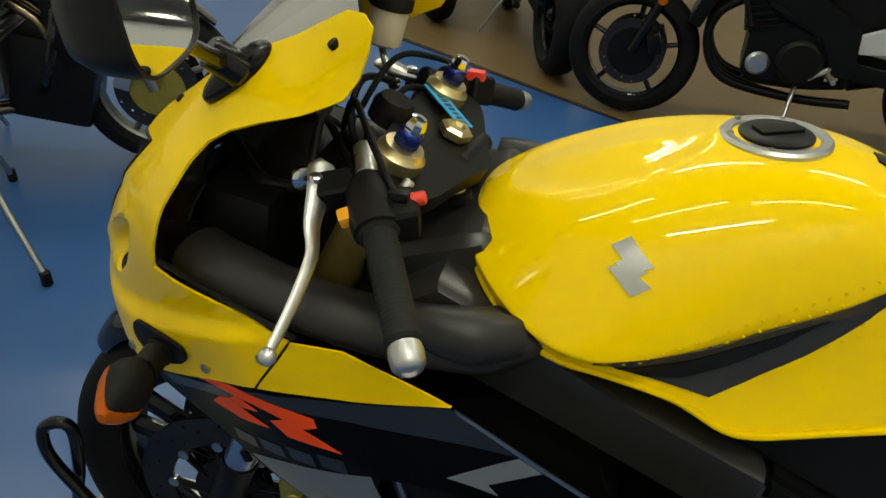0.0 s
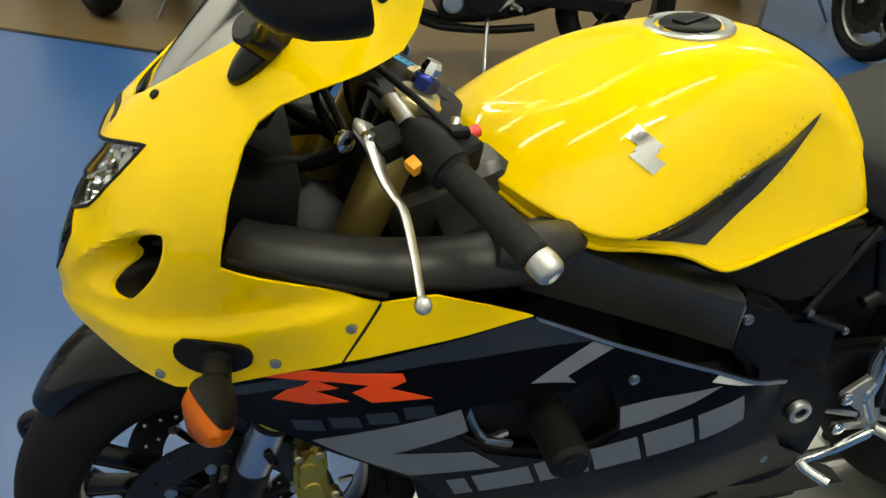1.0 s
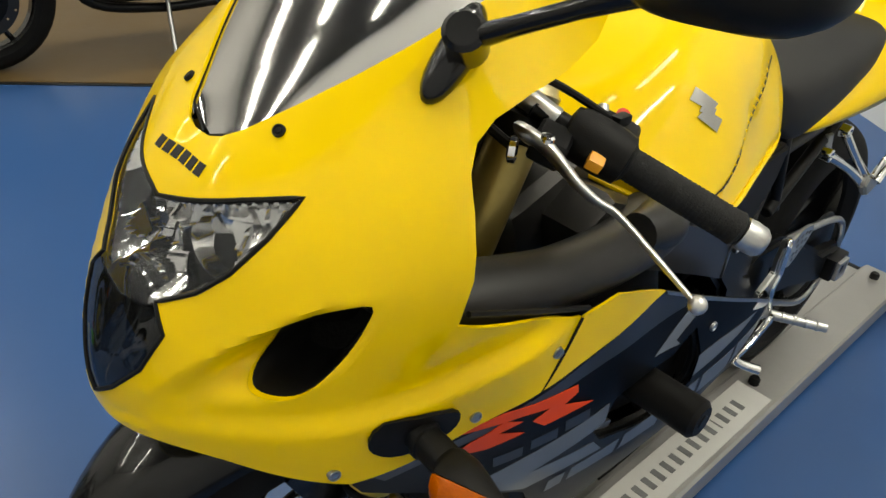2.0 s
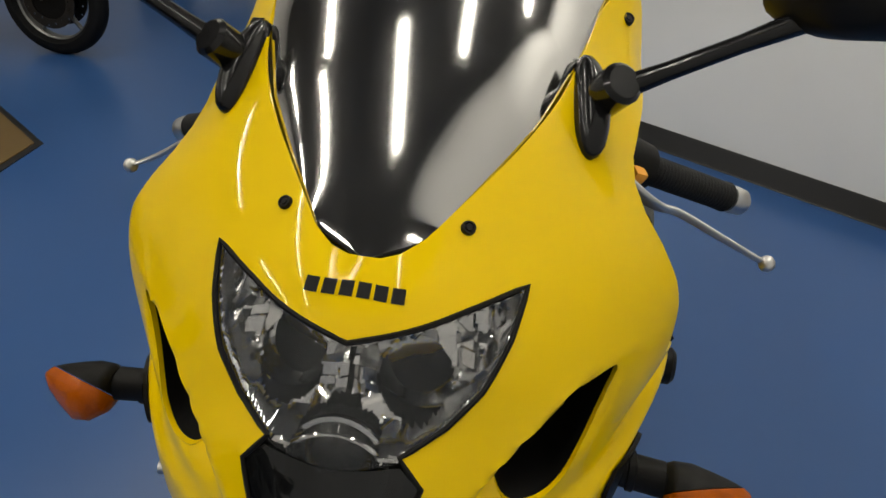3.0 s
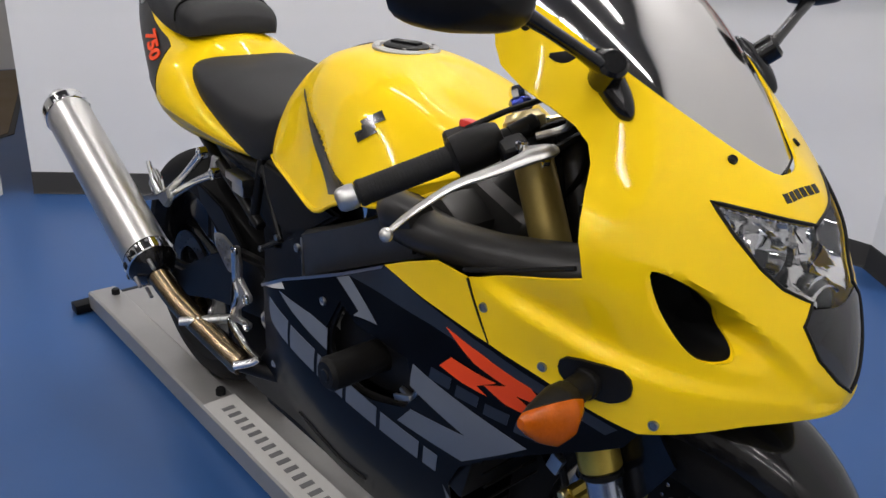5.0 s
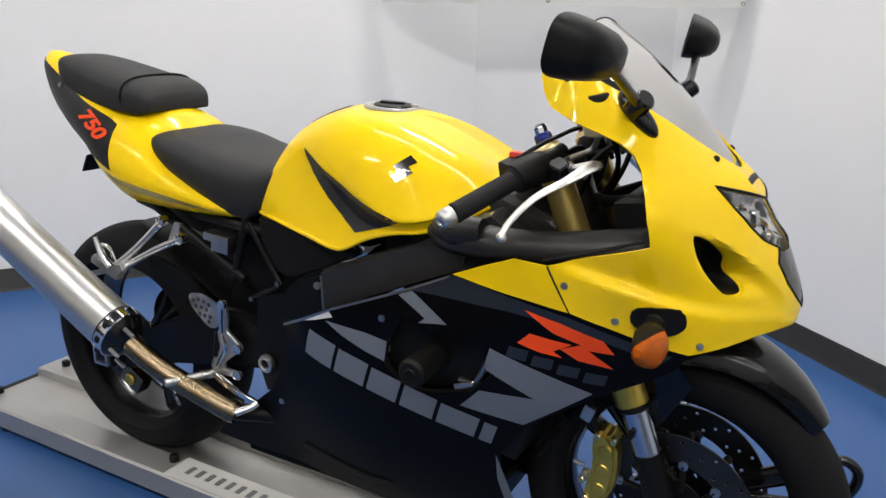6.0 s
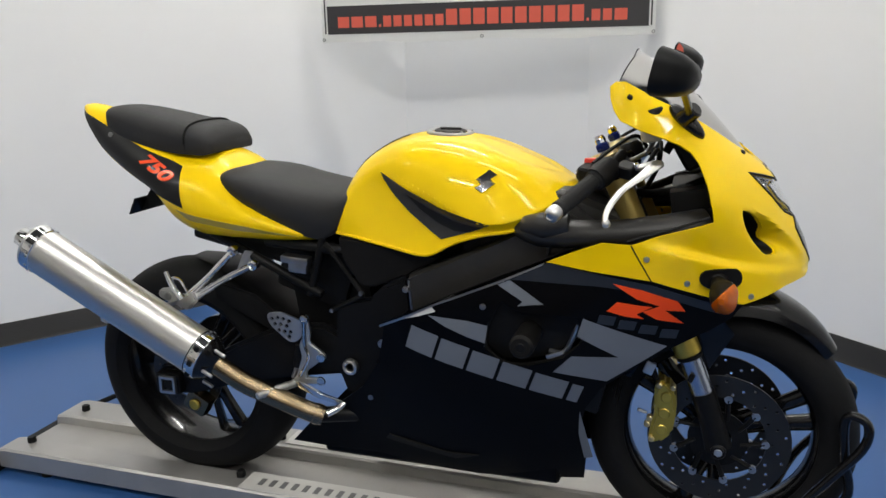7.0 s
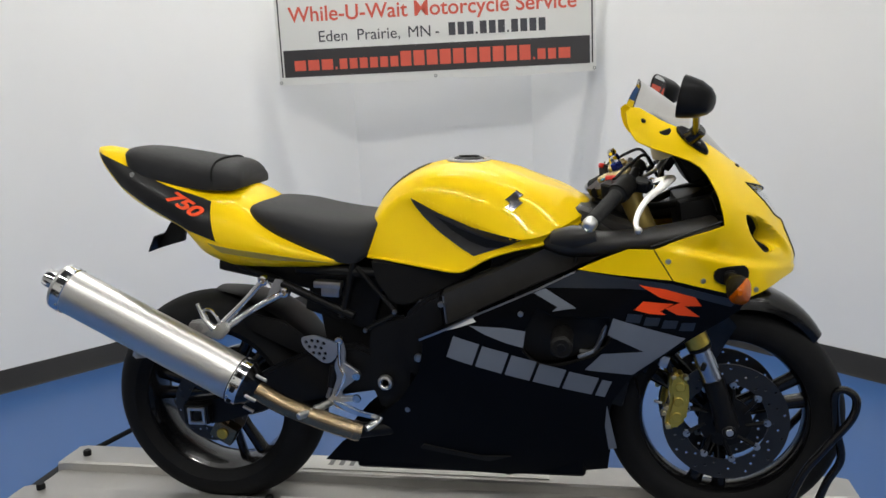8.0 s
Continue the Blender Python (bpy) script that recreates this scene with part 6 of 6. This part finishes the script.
# brake fluid reservoir on the right
rv = part("fluid_reservoir", lathe([(.018, 0), (.024, .004), (.025, .048), (.022, .052)], pose(1.235, -.135, .982, 6, -10, 0), 24), RESERVOIR, bike, "milky brake fluid reservoir with black cap")
part("reservoir_cap", lathe([(.026, .048), (.029, .050), (.029, .064), (.026, .068), (.001, .068)], pose(1.235, -.135, .982, 6, -10, 0), 24), PLASTIC, rv, "black screw cap")
part("reservoir_bracket", tube([(1.235, -.135, .98), (1.22, -.12, .955), (1.19, -.14, .94)], .005, 8, 4), STEEL, rv)
yk = part("top_yoke", skin(rounded([(1.165, -.115), (1.14, -.155), (1.10, -.145), (1.075, -.06), (1.058, 0), (1.075, .06), (1.10, .145), (1.14, .155), (1.165, .115), (1.172, 0)], 4), lambda u, v: (u, v, .926 + (u - 1.128) * .40), .020, .02), SATIN, bike, "black top yoke")
part("stem_nut", lathe([(.020, 0), (.021, .003), (.021, .010), (.016, .014), (.010, .014), (.007, .010), (.0005, .010)], pose(1.108, -.018, .921, 0, -22, 0), 6), PALE_GOLD, yk, "pale gold steering stem nut")
part("lock_barrel", lathe([(.026, 0), (.026, .02), (.020, .03), (.006, .031)], pose(1.185, 0, .935, 0, -22, 0), 20), SATIN, yk)
tag = part("yoke_tag", box((.022, .088, .0015), pose(1.128, -.068, .9375) @ pose(0, 0, 0, 0, -21.8, 0) @ pose(0, 0, 0, 0, 0, 48), .0005), CYAN, yk, "blue sticker on the yoke")
for i in range(9):
    part("tag_bar", box((.009, .005, .0006), pose(1.128, -.068, .9375) @ pose(0, 0, 0, 0, -21.8, 0) @ pose(0, 0, 0, 0, 0, 48) @ pose(0, .0090 * (i - 4), .0011), 0), BANNER_DARK, tag)
part("steering_damper", rod((1.09, .02, .90), (1.08, -.07, .895), .013, 14, .002), SATIN, yk)
part("cavity_liner", box((.08, .30, .17), pose(1.322, 0, .80, 0, -8, 0), .01, 2), SATIN, bike, "black inner shroud")
part("cavity_liner", box((.20, .36, .10), pose(1.245, 0, .712, 0, 4, 0), .01, 2), SATIN, bike, "black inner shroud")
part("air_box", box((.26, .26, .10), pose(.95, 0, .72, 0, 10, 0), .02, 2), SATIN, bike, "black air box")


# ---------------------------------------------------------------- parked motorcycles and clutter across the room
def parked_bike(name, label, body, tail_mat, metal, at, retro=False):
    """A parked street motorcycle; the front axle lies at x 0.7, the rear at -0.7, on z 0."""
    e = thing(name, label, "motorcycle", "parked motorcycles", at=at)
    for x, r, w in ((.70, .30, .12), (-.70, .31, .17)):
        prof = []
        for i in range(13):
            a = math.pi * i / 12 - math.pi / 2
            prof.append((.225 + (r - .225) * (.12 + .88 * max(0, math.cos(a)) ** .7), w / 2 * math.sin(a)))
        wh = part("wheel", lathe([(.02, -w * .4), (.035, -w * .3), (.035, w * .3), (.02, w * .4)], pose(x, 0, r) @ ROUND_Y, 16), metal, e, "wheel with a black tyre")
        part("tyre", lathe(prof + [(.215, w * .3), (.215, -w * .3)], pose(x, 0, r) @ ROUND_Y, 40, True), RUBBER, wh)
        part("rim", lathe([(.228, -w * .36), (.205, -w * .2), (.205, w * .2), (.228, w * .36), (.215, 0)], pose(x, 0, r) @ ROUND_Y, 36, True), metal, wh)
        for i in range(5):
            a = i * 2 * math.pi / 5 + .3
            part("spoke", tube([(x + .03 * math.cos(a), 0, r + .03 * math.sin(a)), (x + .21 * math.cos(a + .1), 0, r + .21 * math.sin(a + .1))], [.016, .011], 8, 3), metal, wh)
        for s in ((-1, 1) if x > 0 else (-1,)):
            dd = disc(.15 if x > 0 else .11, .10 if x > 0 else .07, 18, .005, .005)
            dd.transform(pose(x, s * .06, r) @ ROUND_Y)
            part("brake_disc", dd, DISC, wh)
            part("disc_carrier", lathe([(.03, -.003), (.11, -.002), (.11, .002), (.03, .003)], pose(x, s * .058, r) @ ROUND_Y, 24), GOLD if retro else SATIN, wh)
    for s in (-1, 1):
        part("fork_leg", rod((.70, s * .095, .31), (.56, s * .095, .66), .022, 14), metal, e, "bright fork leg")
        part("fork_tube", rod((.57, s * .095, .64), (.45, s * .095, .95), .026, 14), SATIN, e)
        part("swingarm", box((.52, .03, .07), pose(-.44, s * .11, .35, 0, -6, 0), .01), SATIN, e)
        part("frame_rail", tube([(.38, s * .08, .86), (.15, s * .17, .62), (-.15, s * .17, .48), (-.2, s * .15, .32)], .026, 10, 5), SATIN, e)
        part("handlebar", tube([(.42, s * .05, .98), (.40, s * .18, 1.03), (.30, s * .33, 1.00)], .012, 8, 4), SATIN, e)
        part("grip", rod((.33, s * .28, 1.01), (.27, s * .38, .995), .017, 12), GRIP, e)
        part("peg_hanger", tube([(-.22, s * .15, .52), (-.16, s * .18, .42), (-.05, s * .2, .34)], .012, 8, 4), CAST, e, "bright footrest hanger")
        part("rear_hanger", tube([(-.42, s * .12, .62), (-.36, s * .17, .50), (-.46, s * .12, .56)], .010, 8, 4), CAST, e)
        part("footpeg", rod((-.12, s * .18, .36), (-.14, s * .28, .36), .011, 10), CAST, e)
        part("reflector", rod((.60, s * .12, .56), (.60, s * .132, .56), .022, 14), AMBER, e, "round amber reflector")
        part("caliper", box((.06, .04, .09), pose(.60, s * .10, .36, 0, 20, 0), .012), SATIN if not retro else CAST, e)
    part("mudguard", tube([(.52, 0, .60), (.66, 0, .640), (.80, 0, .62), (.92, 0, .53)], [.05, .06, .06, .04], 14, 5, flat=.16), GLOSS_BLACK, e)
    en = part("engine", box((.34, .36, .26), pose(.05, 0, .42), .04, 3), metal if retro else SATIN, e, "engine block")
    part("cylinders", box((.20, .34, .24), pose(.16, 0, .62, 0, 14, 0), .02, 2), metal if retro else SATIN, en)
    for i in range(7):
        part("cooling_fin", box((.24, .38, .008), pose(.13 + .006 * i, 0, .53 + .028 * i, 0, 14, 0), .003, 1), metal if retro else SATIN, en)
    for s in (-1, 1):
        part("engine_cover", rod((.0, s * .17, .40), (.0, s * .215, .40), .095, 28, .018), metal if retro else PLASTIC, en, "round engine cover")
        part("engine_cover", rod((.16, s * .17, .37), (.16, s * .20, .37), .05, 22, .012), metal if retro else CAST, en)
        for k in (-.10, .10):
            part("header_pipe", tube([(.25, s * .06 + k * .4, .62), (.36, s * .07 + k * .4, .54), (.38, s * .07 + k * .3, .40), (.28, s * .07 + k * .3, .26), (.0, s * .10, .22), (-.25, s * .14, .24)], .020, 10, 5), PIPE if retro else SATIN, en)
    part("silencer", rod((-.25, -.16, .26), (-.86, -.20, .44), .05, 20, .008, .058), ALU if retro else SATIN, e, "silencer")
    b, _ = hull([(-.18, .82, .76, .70, .10), (-.10, .90, .78, .69, .14), (.10, .98, .82, .70, .18), (.25, .97, .83, .74, .19), (.36, .92, .84, .78, .13), (.40, .88, .84, .81, .06)], 2.4, .85, .02, 10)
    part("fuel_tank", b, body, e, "painted fuel tank")
    b, _ = hull([(-.62, .90, .88, .85, .09), (-.50, .89, .85, .80, .13), (-.30, .83, .80, .76, .14), (-.16, .83, .78, .74, .12), (-.12, .84, .80, .77, .09)], 2.8, .9, .02, 10)
    part("seat", b, VINYL, e, "black vinyl seat")
    b, _ = hull([(-.92, .96, .94, .92, .03), (-.80, .95, .90, .85, .09), (-.60, .88, .82, .74, .14), (-.40, .80, .75, .68, .15), (-.24, .76, .72, .67, .13)], 2.0, .8, .02, 10)
    part("tail_fairing", b, tail_mat, e, "painted tail fairing")
    lamp = part("headlamp", lathe([(.03, -.10), (.075, -.07), (.09, 0), (.088, .01), (.08, .012), (.001, .02)], pose(.58, 0, .90, 0, 82, 0), 24), GLOSS_BLACK, e, "round headlamp")
    part("headlamp_lens", lathe([(.001, .024), (.05, .02), (.08, .012)], pose(.582, 0, .90, 0, 82, 0), 24), CHROME, lamp)
    part("radiator", box((.06, .30, .30), pose(.40, 0, .62, 0, -20, 0), .012), SATIN, e, "black radiator")
    part("battery_cover", box((.28, .24, .28), pose(-.20, 0, .60), .03, 3), SATIN, e, "black side cover")
    part("airbox", box((.34, .22, .16), pose(.16, 0, .76), .03, 3), SATIN, e)
    for s in (-1, 1):
        part("frame_beam", side_plate([(.44, .90), (.30, .88), (.02, .70), (-.20, .56), (-.22, .36), (-.14, .36), (-.06, .50), (.14, .62), (.36, .76)], s * .175, s * .03, .008), SATIN, e, "black frame beam")
        part("side_panel", side_plate([(-.12, .80), (-.30, .80), (-.56, .86), (-.80, .92), (-.60, .80), (-.38, .70), (-.20, .70)], s * .145, s * .012, .004), tail_mat, e, "painted side panel")
        part("hose", tube([(.36, s * .10, .86), (.30, s * .19, .70), (.22, s * .19, .52)], .012, 8, 4), PLASTIC, e)
    if retro:
        part("oil_cooler", box((.10, .26, .20), pose(.44, 0, .50, 0, -15, 0), .01, 2), SATIN, e, "black oil cooler")
        # added black box stands in for down tubes, forks and the shade between them
        part("dark_gap_filler", box((.28, .24, .30), pose(.36, 0, .34, 0, 12, 0), .03, 2), SATIN, e, "black filler for the dark, shaded gap behind the front wheel")
        for s in (-1, 1):
            part("crash_bar", tube([(.42, s * .08, .70), (.44, s * .24, .58), (.40, s * .26, .42), (.32, s * .10, .30)], .014, 8, 5), GLOSS_BLACK, e)
            part("horn", rod((.50, s * .09, .66), (.54, s * .10, .66), .04, 18, .006), SATIN, e)
    part("side_stand", rod((-.02, .12, .30), (.02, .30, .012), .010, 10), STEEL, e)
    return e


SILVER_PAINT = shader("silver_white_paint", (.58, .58, .58), .3, coat=.7, var=.04, scale=6)
BLACK_PAINT = shader("black_tank_paint", (.012, .012, .013), .3, coat=.8, var=.1, scale=6)
GREY_PAINT = shader("dark_grey_paint", (.06, .06, .065), .35, coat=.6, var=.1, scale=6)
ENGINE_ALU = shader("engine_alloy", (.24, .24, .235), .42, metal=.9, var=.15, scale=22, bump=.1, bump_scale=300)


def heading(front, rear):
    """The pose of a parked bike from where its wheels stand."""
    f, r = Vector(front), Vector(rear)
    c = (f + r) / 2
    return pose(c.x, c.y, FLOOR_Z + (.008 if in_brown(c) else 0), 0, 0, math.degrees(math.atan2(f.y - r.y, f.x - r.x)))


def in_brown(c):
    return inside((c.x, c.y), MAT) or inside((c.x, c.y), MAT_WEST)


white_tail = parked_bike("parked_motorcycle", "black motorcycle with white tail on the brown floor", BLACK_PAINT, SILVER_PAINT, GLOSS_BLACK, heading((.85, -2.92), (-.54, -2.78)))
for s in (-1, 1):
    part("side_cowl", side_plate([(-.03, .51), (-.10, .455), (-.30, .47), (-.46, .52), (-.62, .61), (-.62, .67), (-.30, .585), (-.12, .505)], s * .165, s * .02, .006), SILVER_PAINT, white_tail, "white side cowl")
parked_bike("parked_motorcycle", "black motorcycle parked on the brown floor", GREY_PAINT, BLACK_PAINT, GLOSS_BLACK, heading((1.70, -4.67), (1.24, -3.35)))
parked_bike("parked_motorcycle", "dark grey motorcycle parked on the brown floor", BLACK_PAINT, GREY_PAINT, GLOSS_BLACK, heading((2.62, -5.42), (2.08, -4.13)))
parked_bike("parked_motorcycle", "black retro motorcycle with alloy engine on the blue floor", BLACK_PAINT, BLACK_PAINT, ENGINE_ALU, heading((2.54, -1.67), (3.86, -1.16)), True)
parked_bike("parked_motorcycle", "black motorcycle with alloy wheels by the far wall", GREY_PAINT, BLACK_PAINT, ENGINE_ALU, heading((-2.02, -2.68), (-2.02, -4.08)))
parked_bike("parked_motorcycle", "black motorcycle by the brown floor strip", BLACK_PAINT, GREY_PAINT, GLOSS_BLACK, heading((-3.66, -1.98), (-4.25, -3.25)))

# cloth and spray can by the retro motorcycle's wheel
CLOTH = shader("green_cloth", (.07, .30, .04), .85, var=.15, scale=25, bump=.6, bump_scale=120)
bm = bmesh.new()
N = 16
G = []
for j in range(N + 1):
    row = []
    for i in range(N + 1):
        x, y = (i / N - .5) * .30, (j / N - .5) * .17
        k = 1 - .35 * noise.noise(Vector((x * 11, y * 11, 3)))
        z = .006 + .03 * max(0, noise.noise(Vector((x * 14, y * 14, 7)))) * (1 - max(abs(x) / .15, abs(y) / .085) ** 2)
        row.append(bm.verts.new((x * k, y * k, z)))
    G.append(row)
for j in range(N):
    for i in range(N):
        bm.faces.new((G[j][i], G[j][i + 1], G[j + 1][i + 1], G[j + 1][i]))
bm.normal_update()
bmesh.ops.solidify(bm, geom=bm.faces[:], thickness=.003)
cl = tagged(part("cloth", bm, CLOTH, sharp=80), "crumpled green cloth lying on the blue floor", "cloth")
cl.matrix_basis = pose(2.36, -1.74, FLOOR_Z + .001, 0, 0, -24)
can = thing("spray_can", "pink spray can standing beside a wheel", "spray can", at=pose(2.40, -1.93, FLOOR_Z))
part("can_body", lathe([(.026, 0), (.031, .004), (.031, .12), (.024, .135)], None, 24), shader("pink_print", (.55, .08, .26), .35, coat=.4, var=.1, scale=30), can)
part("can_cap", lathe([(.024, .135), (.024, .165), (.018, .172), (.001, .173)], None, 20), shader("dark_cap", (.03, .03, .04), .4, var=.1, scale=30), can)

# folding stand with slim bright legs
st = thing("folding_stand", "folding stand with slim bright legs and black feet", "stand")
for fx, fy in ((2.42, -.77), (2.95, -1.30), (3.15, -.62)):
    leg = part("leg", rod((fx, fy, FLOOR_Z + .02), (2.92, -.93, .78), .010, 12), STEEL, st, "slim bright leg")
    part("foot", rod((fx, fy, FLOOR_Z), (fx + .003, fy, FLOOR_Z + .045), .016, 12, .003), PLASTIC, leg, "black rubber foot")
part("collar", rod((2.92, -.93, .74), (2.92, -.93, .84), .022, 14, .004), PLASTIC, st)
